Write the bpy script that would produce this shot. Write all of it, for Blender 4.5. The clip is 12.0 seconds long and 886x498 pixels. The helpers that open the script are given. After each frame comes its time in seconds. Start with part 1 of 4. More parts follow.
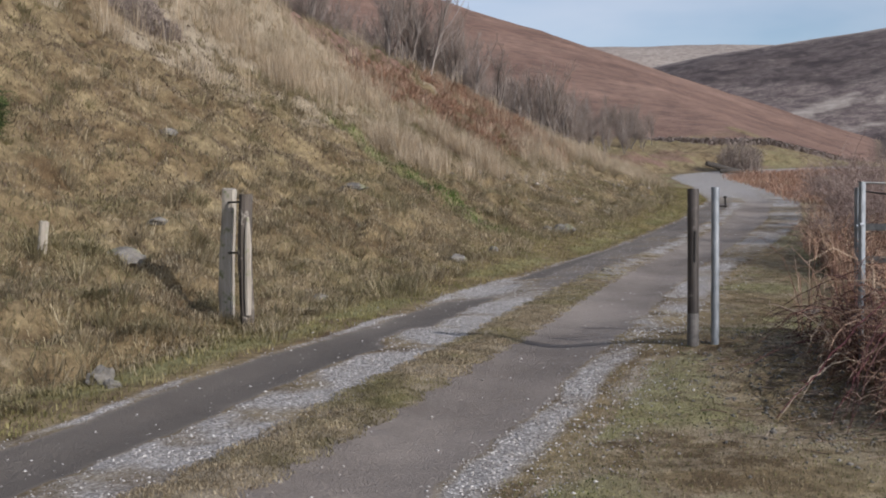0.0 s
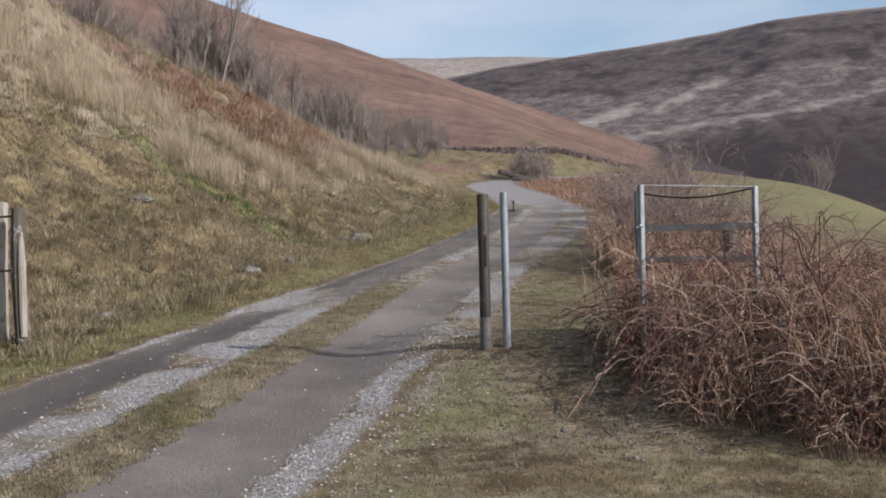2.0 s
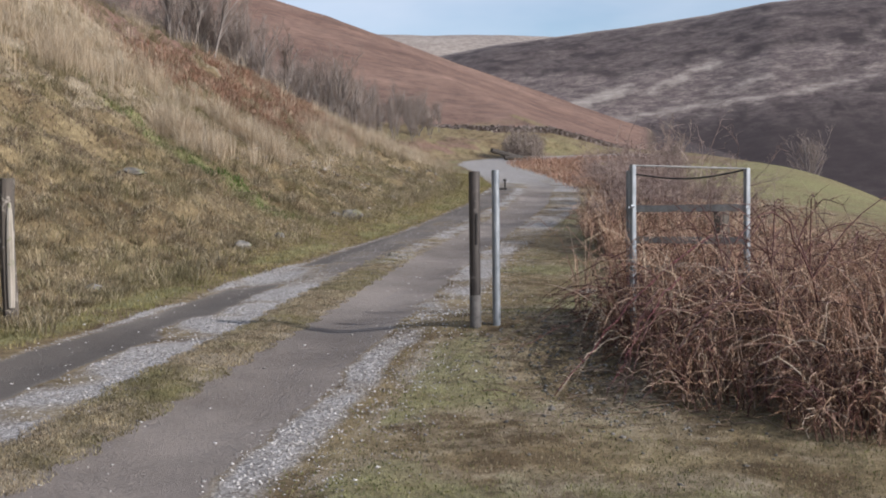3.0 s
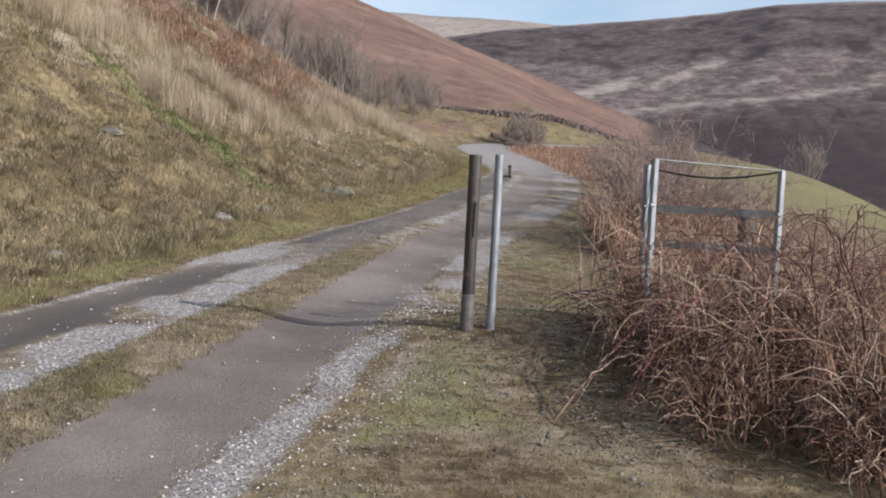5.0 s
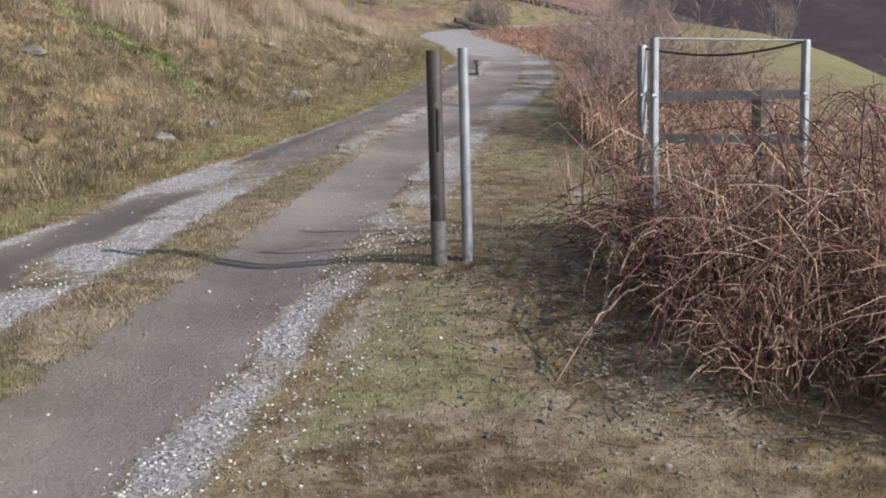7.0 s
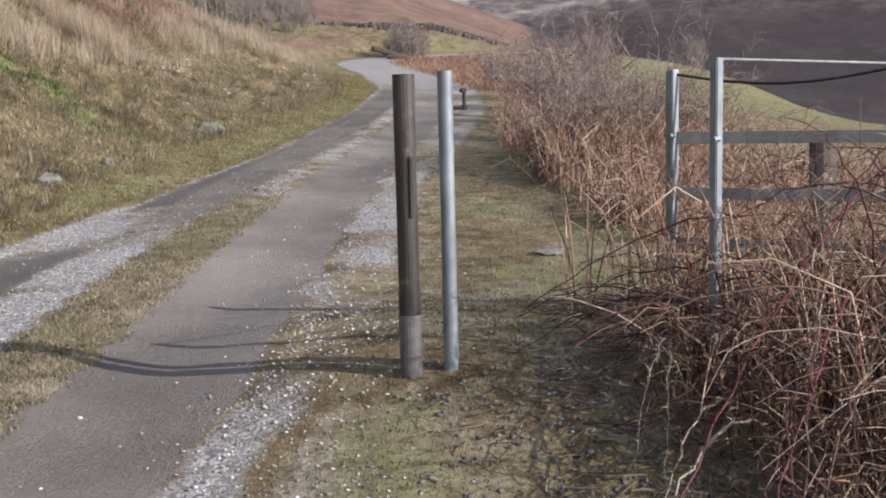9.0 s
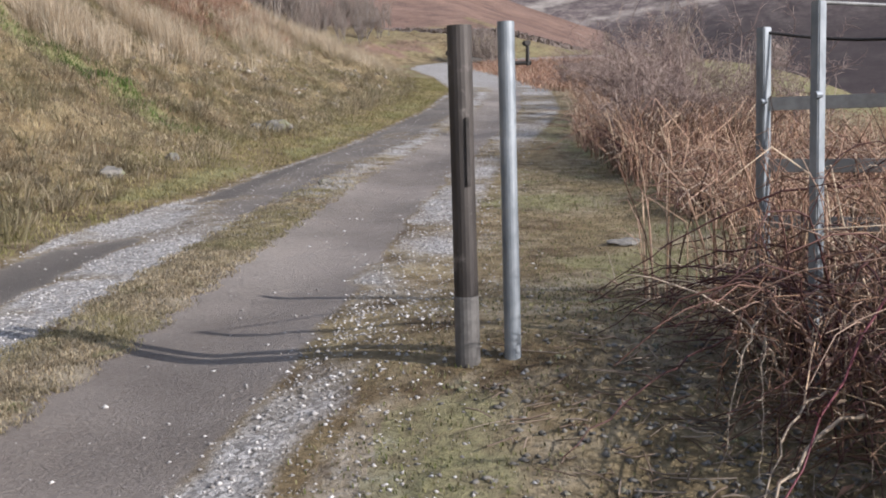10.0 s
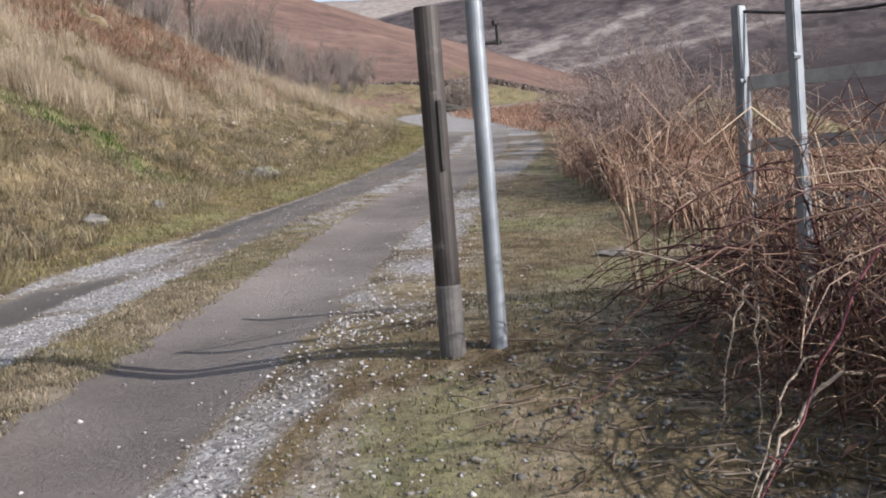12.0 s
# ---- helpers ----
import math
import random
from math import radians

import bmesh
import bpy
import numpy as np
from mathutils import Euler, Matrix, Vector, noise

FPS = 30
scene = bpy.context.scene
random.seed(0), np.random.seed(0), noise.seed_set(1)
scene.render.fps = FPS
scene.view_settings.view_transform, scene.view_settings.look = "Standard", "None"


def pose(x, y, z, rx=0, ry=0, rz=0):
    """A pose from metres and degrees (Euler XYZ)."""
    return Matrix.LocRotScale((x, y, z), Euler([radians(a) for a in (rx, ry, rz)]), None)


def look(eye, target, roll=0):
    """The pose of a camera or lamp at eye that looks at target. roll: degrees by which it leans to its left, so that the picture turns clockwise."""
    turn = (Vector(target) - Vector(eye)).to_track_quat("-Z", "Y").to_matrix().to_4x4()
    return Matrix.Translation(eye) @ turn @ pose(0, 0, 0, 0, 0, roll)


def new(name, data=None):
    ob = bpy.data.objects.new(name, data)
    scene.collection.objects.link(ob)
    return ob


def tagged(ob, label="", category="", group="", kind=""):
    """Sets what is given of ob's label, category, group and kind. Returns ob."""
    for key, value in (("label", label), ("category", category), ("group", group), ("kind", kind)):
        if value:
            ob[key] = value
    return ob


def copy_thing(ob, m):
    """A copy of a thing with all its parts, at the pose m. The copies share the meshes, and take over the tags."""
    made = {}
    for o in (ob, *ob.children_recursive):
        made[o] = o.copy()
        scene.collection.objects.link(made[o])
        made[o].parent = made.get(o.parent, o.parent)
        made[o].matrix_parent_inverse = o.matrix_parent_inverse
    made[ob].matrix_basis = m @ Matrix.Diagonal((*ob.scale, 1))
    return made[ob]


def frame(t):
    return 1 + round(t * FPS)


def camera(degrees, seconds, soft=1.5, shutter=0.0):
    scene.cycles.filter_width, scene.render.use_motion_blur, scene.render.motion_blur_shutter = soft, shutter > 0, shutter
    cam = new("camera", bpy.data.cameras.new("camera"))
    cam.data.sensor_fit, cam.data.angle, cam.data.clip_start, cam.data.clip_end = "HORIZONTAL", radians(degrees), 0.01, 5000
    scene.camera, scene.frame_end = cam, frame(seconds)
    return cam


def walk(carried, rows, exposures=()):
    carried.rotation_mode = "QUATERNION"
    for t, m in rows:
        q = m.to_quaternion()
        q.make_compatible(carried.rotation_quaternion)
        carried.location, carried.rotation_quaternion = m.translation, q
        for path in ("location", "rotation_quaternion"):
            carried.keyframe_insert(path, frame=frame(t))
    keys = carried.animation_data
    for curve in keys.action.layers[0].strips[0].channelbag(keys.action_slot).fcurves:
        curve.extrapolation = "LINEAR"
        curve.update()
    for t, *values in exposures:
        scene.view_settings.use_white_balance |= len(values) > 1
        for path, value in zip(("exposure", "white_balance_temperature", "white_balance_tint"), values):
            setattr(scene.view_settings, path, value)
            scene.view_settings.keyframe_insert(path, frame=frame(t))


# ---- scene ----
cam = camera(44.7, 12.0, 1.9)
PATH = [
    (0, (0.378, 0.387, 1.642), (0.309, 2.385, 1.599), -0.2),
    (0.5, (0.391, 0.449, 1.638), (0.49, 2.445, 1.569), -1.3),
    (1, (0.421, 0.487, 1.631), (0.651, 2.474, 1.623), -1.2),
    (1.5, (0.424, 0.472, 1.636), (0.695, 2.454, 1.625), -1.2),
    (2, (0.445, 0.499, 1.623), (0.745, 2.476, 1.594), -1.5),
    (2.5, (0.44, 0.466, 1.631), (0.747, 2.442, 1.581), -1.5),
    (3, (0.45, 0.521, 1.616), (0.766, 2.495, 1.546), -0.6),
    (3.5, (0.524, 0.655, 1.611), (0.842, 2.628, 1.534), -2.2),
    (3.7, (0.537, 0.75, 1.621), (0.866, 2.722, 1.543), -0.1),
    (5.5, (0.656, 1.761, 1.668), (0.987, 3.729, 1.535), 3.2),
    (6, (0.724, 2.128, 1.715), (1.081, 4.088, 1.537), 0.2),
    (6.5, (0.779, 2.532, 1.675), (1.187, 4.481, 1.484), -1.7),
    (6.7, (0.831, 2.586, 1.742), (1.199, 4.528, 1.44), -1.5),
    (8.3, (0.982, 3.978, 1.734), (1.417, 5.906, 1.429), -0.5),
    (8.5, (0.992, 4.146, 1.745), (1.44, 6.072, 1.446), 0.3),
    (9, (1.011, 4.563, 1.778), (1.538, 6.475, 1.522), -1.4),
    (9.5, (1.142, 4.838, 1.744), (1.682, 6.752, 1.53), -1.4),
    (10, (1.177, 4.982, 1.594), (1.57, 6.929, 1.356), -1.7),
    (10.5, (1.207, 5.016, 1.41), (1.569, 6.971, 1.202), -5.0),
    (11, (1.204, 5.065, 1.359), (1.595, 7.019, 1.186), -5.4),
    (11.5, (1.224, 5.092, 1.352), (1.624, 7.044, 1.18), -5.2),
    (12, (1.24, 5.067, 1.353), (1.649, 7.02, 1.212), -4.6),
]
walk(cam, [(t, look(eye, target, roll)) for t, eye, target, roll in PATH], [(0, 0.06, 6200, 14), (2.5, 0.25, 6200, 14), (6, 0.47, 6250, 14), (9.5, 0.60, 6200, 14), (12, 0.55, 6200, 14)])

# ---- world, sun ----
SUN_AZ, SUN_EL = 132.0, 25.0      # degrees clockwise from +y, and above the horizon
w = bpy.data.worlds.new("sky")
scene.world = w
w.use_nodes = True
nt = w.node_tree
sky = nt.nodes.new("ShaderNodeTexSky")
sky.sky_type, sky.sun_disc = "NISHITA", False
sky.sun_elevation, sky.sun_rotation = radians(SUN_EL), radians(SUN_AZ)
sky.air_density, sky.dust_density, sky.ozone_density = 1.0, 1.0, 1.0
tc = nt.nodes.new("ShaderNodeTexCoord")
mp = nt.nodes.new("ShaderNodeMapping")
mp.inputs["Scale"].default_value = (1.0, 1.0, 3.2)
nt.links.new(tc.outputs["Generated"], mp.inputs[0])
cl = nt.nodes.new("ShaderNodeTexNoise")
cl.inputs["Scale"].default_value, cl.inputs["Detail"].default_value = 2.6, 5
nt.links.new(mp.outputs[0], cl.inputs["Vector"])
cr = nt.nodes.new("ShaderNodeValToRGB")
cr.color_ramp.elements[0].position, cr.color_ramp.elements[0].color = 0.40, (0.06, 0.06, 0.06, 1)
cr.color_ramp.elements[1].position, cr.color_ramp.elements[1].color = 0.68, (0.62, 0.62, 0.62, 1)
nt.links.new(cl.outputs[0], cr.inputs[0])
cm = nt.nodes.new("ShaderNodeMix")
cm.data_type = "RGBA"
nt.links.new(cr.outputs[0], cm.inputs[0])
nt.links.new(sky.outputs[0], cm.inputs[6])
cm.inputs[7].default_value = (5.6, 5.9, 6.4, 1)
nt.links.new(cm.outputs[2], nt.nodes["Background"].inputs[0])
nt.nodes["Background"].inputs[1].default_value = 0.12
sun_data = bpy.data.lights.new("sun", "SUN")
sun_data.energy, sun_data.angle, sun_data.color = 4.6, radians(0.53), (1.0, 0.95, 0.88)
sun = new("sun", sun_data)
sa, se = radians(SUN_AZ), radians(SUN_EL)
TO_SUN = Vector((math.sin(sa) * math.cos(se), math.cos(sa) * math.cos(se), math.sin(se)))
sun.matrix_world = look(TO_SUN * 60, (0, 0, 0))

# ---- helpers of this scene ----
rng = np.random.default_rng(5)


def mesh_np(name, verts, faces):
    """A mesh from arrays: verts (n, 3), faces (m, k), all faces of one size."""
    me = bpy.data.meshes.new(name)
    verts, faces = np.asarray(verts, np.float32), np.asarray(faces, np.int32)
    me.vertices.add(len(verts))
    me.vertices.foreach_set("co", verts.ravel())
    me.loops.add(faces.size)
    me.loops.foreach_set("vertex_index", faces.ravel())
    me.polygons.add(len(faces))
    me.polygons.foreach_set("loop_start", np.arange(0, faces.size, faces.shape[1], dtype=np.int32))
    me.update(calc_edges=True)
    return me


def part(name, data, material, parent=None, label="", smooth=False):
    """Links a bmesh or mesh as one object, under a thing or a part."""
    if isinstance(data, bmesh.types.BMesh):
        me = bpy.data.meshes.new(name)
        data.to_mesh(me)
        data.free()
    else:
        me = data
    me.materials.append(material)
    if smooth:
        me.polygons.foreach_set("use_smooth", np.ones(len(me.polygons), dtype=bool))
    ob = new(name, me)
    if parent is not None:
        ob.parent = parent
        ob.matrix_parent_inverse = parent.matrix_world.inverted()
    if label:
        ob["label"] = label
    return ob


def thing(name, m, label, category, group="", kind=""):
    ob = new(name)
    ob.matrix_world = m
    bpy.context.view_layer.update()
    return tagged(ob, label, category, group, kind)


def vnoise(x, y, seed=0):
    """Smooth value noise in 0..1 over arrays."""
    xi, yi = np.floor(x), np.floor(y)
    fx, fy = x - xi, y - yi
    fx, fy = fx * fx * (3 - 2 * fx), fy * fy * (3 - 2 * fy)

    def lattice(a, b):
        v = np.sin(a * 127.1 + b * 311.7 + seed * 74.7) * 43758.5453
        return v - np.floor(v)
    a, b = lattice(xi, yi), lattice(xi + 1, yi)
    c, d = lattice(xi, yi + 1), lattice(xi + 1, yi + 1)
    return (a * (1 - fx) + b * fx) * (1 - fy) + (c * (1 - fx) + d * fx) * fy


def fnoise(x, y, octaves=3, seed=0):
    out, amp, total = 0, 1.0, 0
    for k in range(octaves):
        out = out + amp * vnoise(x * 2 ** k + 17.3 * k, y * 2 ** k - 9.1 * k, seed + k)
        total += amp
        amp *= 0.5
    return out / total


def sstep(a, b, x):
    t = np.clip((x - a) / (b - a), 0, 1)
    return t * t * (3 - 2 * t)


def soft(x, k):
    return np.logaddexp(0, x / k) * k


# ---- the lie of the land ----
TRACK = [(-14, -30), (-7.5, -12), (-3.2, 0), (-0.95, 5.8), (-0.4, 7.5), (0.4, 9.6), (1.05, 12.2), (1.6, 14), (2.6, 17), (3.7, 20),
         (6.5, 28), (9.1, 37), (10.3, 46), (10.9, 54), (11.9, 59.5), (14, 63), (18, 66.5), (23, 69.5), (27, 75), (28, 90), (26, 110)]
tp = np.array(TRACK, float)
ts = np.concatenate([[0], np.cumsum(np.hypot(*np.diff(tp, axis=0).T))])
tt = np.linspace(0, ts[-1], 320)
tx, ty = np.interp(tt, ts, tp[:, 0]), np.interp(tt, ts, tp[:, 1])
for _ in range(3):
    tx[1:-1], ty[1:-1] = (tx[:-2] + 2 * tx[1:-1] + tx[2:]) / 4, (ty[:-2] + 2 * ty[1:-1] + ty[2:]) / 4
gx, gy = np.gradient(tx), np.gradient(ty)
gl = np.hypot(gx, gy)
gx, gy = gx / gl, gy / gl


def track_d(x, y):
    """Signed distance from the track's middle line, positive to its right."""
    x, y = np.atleast_1d(x).astype(float), np.atleast_1d(y).astype(float)
    out = np.empty(len(x))
    for a in range(0, len(x), 20000):
        px, py = x[a:a + 20000], y[a:a + 20000]
        k = np.argmin((px[:, None] - tx) ** 2 + (py[:, None] - ty) ** 2, axis=1)
        out[a:a + 20000] = (px - tx[k]) * gy[k] - (py - ty[k]) * gx[k]
        far = np.hypot(px - tx[k], py - ty[k])
        out[a:a + 20000] = np.where(out[a:a + 20000] < 0, -far, far)
    return out


def rise(y):
    """Height of the track along y."""
    return np.interp(y, [-60, 0, 7, 9, 12.5, 15, 23, 40, 62, 100, 400, 900, 3000], [-3, 0.0, .39, .56, .72, .88, 1.42, 2.7, 4.55, 8, 26, 52, 120])


# the far valley side: bearing (degrees) and height (degrees) of its ridge
RIDGE_AZ = [-180, -90, 5, 9, 12, 15.75, 19.1, 23, 26, 29.2, 60, 100, 180]
RIDGE_EL = [-3, 2, 7.6, 8.15, 8.7, 9.08, 9.43, 9.81, 10.31, 10.4, 11, 6, -3]


def far_side(x, y):
    """Bearing, distance, and the place on the far valley side from its foot (0) to its ridge (1)."""
    az, r = np.degrees(np.arctan2(x - .45, y - .5)), np.hypot(x - .45, y - .5)
    return az, r, np.clip((r - 230) / 670, 0, 1)


def land(x, y, fine=True):
    x, y = np.atleast_1d(x).astype(float), np.atleast_1d(y).astype(float)
    d = track_d(x, y)
    near = 1 - sstep(75, 110, np.hypot(x, y))
    base = rise(y)
    # left bank, with its crest and the slope behind it
    crest = np.interp(y, [0, 18, 32, 42, 56, 70], [17, 16, 12.8, 9.2, 5.2, 4.1])
    l = -d
    toe = np.interp(y, [0, 12.5, 17], [3.15, 3.05, 2.05])
    up, rim = soft(l - toe, 0.3), crest - 2.0
    full = 0.30 * up + 0.026 * up ** 2
    top = 0.30 * rim + 0.026 * rim ** 2
    bank = -soft(-(full - top), 0.35) + top + 0.10 * soft(l - crest, 1.0)
    bank = np.where(l > 0, np.maximum(bank, 0), 0)
    bank = bank + 0.22 * soft(l - 24, 4) * (l > 0)
    # right side: verge, then the field, then the brow over the valley
    brow = 24.5 + 0.12 * y + 2 * vnoise(y * .06, y * 0, 3)
    right = 0.22 * np.exp(-((x - 2.5) ** 2 + (y - 9.0) ** 2) / 1.6)
    right = right - 0.004 * soft(d - 6, 1.5) * (d > 0) - .11 * soft(x - 13, 1.5) * (1 - sstep(35, 65, y)) * (y > -20) - 0.5 * soft(x - brow, 2.2)
    ditch = -0.28 * np.exp(-((x + 2.75 - .35 * (y - 8.7)) / .28) ** 2 - ((y - 8.8) / .75) ** 2)
    near_h = base + ditch + bank * near + right * sstep(0, 0.3, d + 0.3)
    # the valley and its far sides
    az, r, slope = far_side(x, y)
    floor = np.interp(y, [-400, 0, 60, 400, 900, 1600], [-60, -30, -24, 4, 50, 130])
    low = -28.6 / 230
    ridge = np.tan(np.radians(np.interp(az, RIDGE_AZ, RIDGE_EL)))
    right_hill = 1.6 + np.minimum(r, 900) * (low + (ridge - low) * (1 - (1 - slope) ** 1.6)) - 0.06 * np.maximum(r - 900, 0)
    right_hill = np.where(r > 230, right_hill, -60)
    zc = np.interp(x, [-400, -40, -11, -2, 14, 23, 30, 46, 59, 77, 88, 102, 125, 160, 300], [105, 71, 60.4, 57, 52.2, 48.5, 46.1, 40.1, 35.3, 29, 25.2, 21.3, 6, -16, -60])
    zc = zc + 2.5 * (vnoise(x * .03, x * 0, 4) - .5)
    ramp = sstep(70, 290, y) * 0.4 + np.clip((y - 88) / 190, 0, 1) * 0.6
    foot = 7.2 - 0.3 * np.maximum(x - 26, 0)
    red = foot + (zc - foot) * ramp - 0.22 * soft(y - 290, 12)
    top = np.tan(np.radians(np.interp(az, [-180, -90, 0, 4.5, 9, 12.6, 15.75, 40, 90, 180], [-2, 5, 9.5, 9.32, 9.23, 9.18, 9.0, 7, 2, -2])))
    head = 1.6 + np.minimum(r, 1700) * (-.12 + (top + .12) * sstep(200, 1700, r)) - .08 * np.maximum(r - 1700, 0)
    far_h = np.maximum(np.maximum(right_hill, head), floor)
    w = sstep(78, 105, y)
    inner = near_h * (1 - w) + np.maximum(far_h, red) * w
    outer = np.maximum(np.maximum(near_h - 30 * sstep(90, 140, y), far_h), red - 45 * (1 - sstep(80, 125, y)))
    g = sstep(-2, 5, x - brow)
    h = inner * (1 - g) + outer * g
    if fine:
        r = np.hypot(x, y)
        amp = sstep(1.2, 2.2, np.abs(d)) * (1 - sstep(60, 160, r))
        h = h + amp * (0.05 * (fnoise(x * 1.6, y * 1.6, 3, 11) - .5) + sstep(2.2, 3.6, l) * (0.34 * (fnoise(x * .9, y * .9, 3, 12) - .5) + 0.30 * (np.abs(fnoise(x * 1.7, y * 1.5, 2, 13) - .5) * 2 - .2)))
        # ruts, with the grassy middle between them
        u = d + 0.04 * np.sin(y * .8)
        on = (1 - sstep(1.3, 1.7, np.abs(d))) * (1 - sstep(30, 50, y))
        h = h + on * (0.035 * np.exp(-((u - 0.0) / .25) ** 2) - 0.03 * np.exp(-((u - .70) / .35) ** 2) - 0.035 * np.exp(-((u + 1.2) / .28) ** 2)
                      + 0.02 * (fnoise(x * 3, y * 3, 3, 21) - .5))
        big = sstep(100, 250, r)
        h = h + big * (2.6 * (fnoise(x * .02, y * .02, 5, 31) - .5) + 2.5 * sstep(300, 900, r) * (fnoise(x * .006, y * .006, 4, 32) - .5))
    return h


def ground(x, y):
    return float(land(x, y)[0])


# ---- materials ----
def nodes_of(name):
    m = bpy.data.materials.new(name)
    m.use_nodes = True
    return m, m.node_tree, m.node_tree.nodes["Principled BSDF"]


def ramp_node(nt, stops):
    n = nt.nodes.new("ShaderNodeValToRGB")
    els = n.color_ramp.elements
    while len(els) < len(stops):
        els.new(0.5)
    for e, (p, c) in zip(els, stops):
        e.position, e.color = p, (*c, 1)
    return n


def noise_node(nt, scale, detail=4.0, rough=0.6, source=None):
    n = nt.nodes.new("ShaderNodeTexNoise")
    n.inputs["Scale"].default_value, n.inputs["Detail"].default_value, n.inputs["Roughness"].default_value = scale, detail, rough
    if source is not None:
        nt.links.new(source, n.inputs["Vector"])
    return n


def mix_node(nt, a, b, fac, mode="MIX"):
    n = nt.nodes.new("ShaderNodeMix")
    n.data_type, n.blend_type = "RGBA", mode
    for value, socket in ((fac, n.inputs[0]), (a, n.inputs[6]), (b, n.inputs[7])):
        if isinstance(value, (int, float)):
            socket.default_value = value
        elif isinstance(value, tuple):
            socket.default_value = (*value, 1)
        else:
            nt.links.new(value, socket)
    return n.outputs[2]


def bump_to(nt, bsdf, height, strength, distance):
    b = nt.nodes.new("ShaderNodeBump")
    b.inputs["Strength"].default_value, b.inputs["Distance"].default_value = strength, distance
    nt.links.new(height, b.inputs["Height"])
    nt.links.new(b.outputs[0], bsdf.inputs["Normal"])


def surface(name, dark, light, scale, rough=0.85, metal=0.0, bump=0.3, dist=0.01, stretch=(1, 1, 1), spots=None):
    """A two-scale mottled material in object space."""
    m, nt, bsdf = nodes_of(name)
    co = nt.nodes.new("ShaderNodeTexCoord")
    mp = nt.nodes.new("ShaderNodeMapping")
    mp.inputs["Scale"].default_value = stretch
    nt.links.new(co.outputs["Object"], mp.inputs[0])
    a = noise_node(nt, scale, 6, 0.65, mp.outputs[0])
    b = noise_node(nt, scale * 0.17, 3, 0.5, mp.outputs[0])
    r = ramp_node(nt, [(0.32, dark), (0.68, light)])
    nt.links.new(a.outputs[0], r.inputs[0])
    r2 = ramp_node(nt, [(0.35, tuple(0.72 * c for c in light)), (0.7, (1, 1, 1))])
    nt.links.new(b.outputs[0], r2.inputs[0])
    colour = mix_node(nt, r.outputs[0], r2.outputs[0], 0.55, "MULTIPLY")
    if spots:
        c = noise_node(nt, scale * 0.5, 5, 0.7, co.outputs["Object"])
        rs = ramp_node(nt, [(0.56, (0, 0, 0)), (0.64, (1, 1, 1))])
        nt.links.new(c.outputs[0], rs.inputs[0])
        colour = mix_node(nt, colour, spots, rs.outputs[0])
    nt.links.new(colour, bsdf.inputs["Base Color"])
    bsdf.inputs["Roughness"].default_value, bsdf.inputs["Metallic"].default_value = rough, metal
    if bump:
        bump_to(nt, bsdf, a.outputs[0], bump, dist)
    return m


def strands(name, colours, rough=0.8, patch=None, thin=0.0, clump=None):
    """For blades, canes and twigs: each island has its own shade."""
    m, nt, bsdf = nodes_of(name)
    g = nt.nodes.new("ShaderNodeNewGeometry")
    r = ramp_node(nt, [(k / max(1, len(colours) - 1), c) for k, c in enumerate(colours)])
    nt.links.new(g.outputs["Random Per Island"], r.inputs[0])
    colour = r.outputs[0]
    if patch:
        co = nt.nodes.new("ShaderNodeTexCoord")
        n = noise_node(nt, patch[1], 3, 0.6, co.outputs["Object"])
        rs = ramp_node(nt, [(0.42, (0, 0, 0)), (0.62, (1, 1, 1))])
        nt.links.new(n.outputs[0], rs.inputs[0])
        colour = mix_node(nt, colour, patch[0], mix_node(nt, (0, 0, 0), rs.outputs[0], 0.7))
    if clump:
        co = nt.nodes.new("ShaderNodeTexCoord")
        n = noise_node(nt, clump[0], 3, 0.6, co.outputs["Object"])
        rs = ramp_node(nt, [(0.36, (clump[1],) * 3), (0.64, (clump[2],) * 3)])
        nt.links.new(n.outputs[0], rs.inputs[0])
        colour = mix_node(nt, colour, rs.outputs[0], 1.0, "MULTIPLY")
    nt.links.new(colour, bsdf.inputs["Base Color"])
    bsdf.inputs["Roughness"].default_value = rough
    bsdf.inputs["Specular IOR Level"].default_value = 0.25
    if thin:
        tr = nt.nodes.new("ShaderNodeBsdfTranslucent")
        nt.links.new(colour, tr.inputs[0])
        mx = nt.nodes.new("ShaderNodeMixShader")
        mx.inputs[0].default_value = thin
        nt.links.new(bsdf.outputs[0], mx.inputs[1])
        nt.links.new(tr.outputs[0], mx.inputs[2])
        nt.links.new(mx.outputs[0], nt.nodes["Material Output"].inputs[0])
    return m


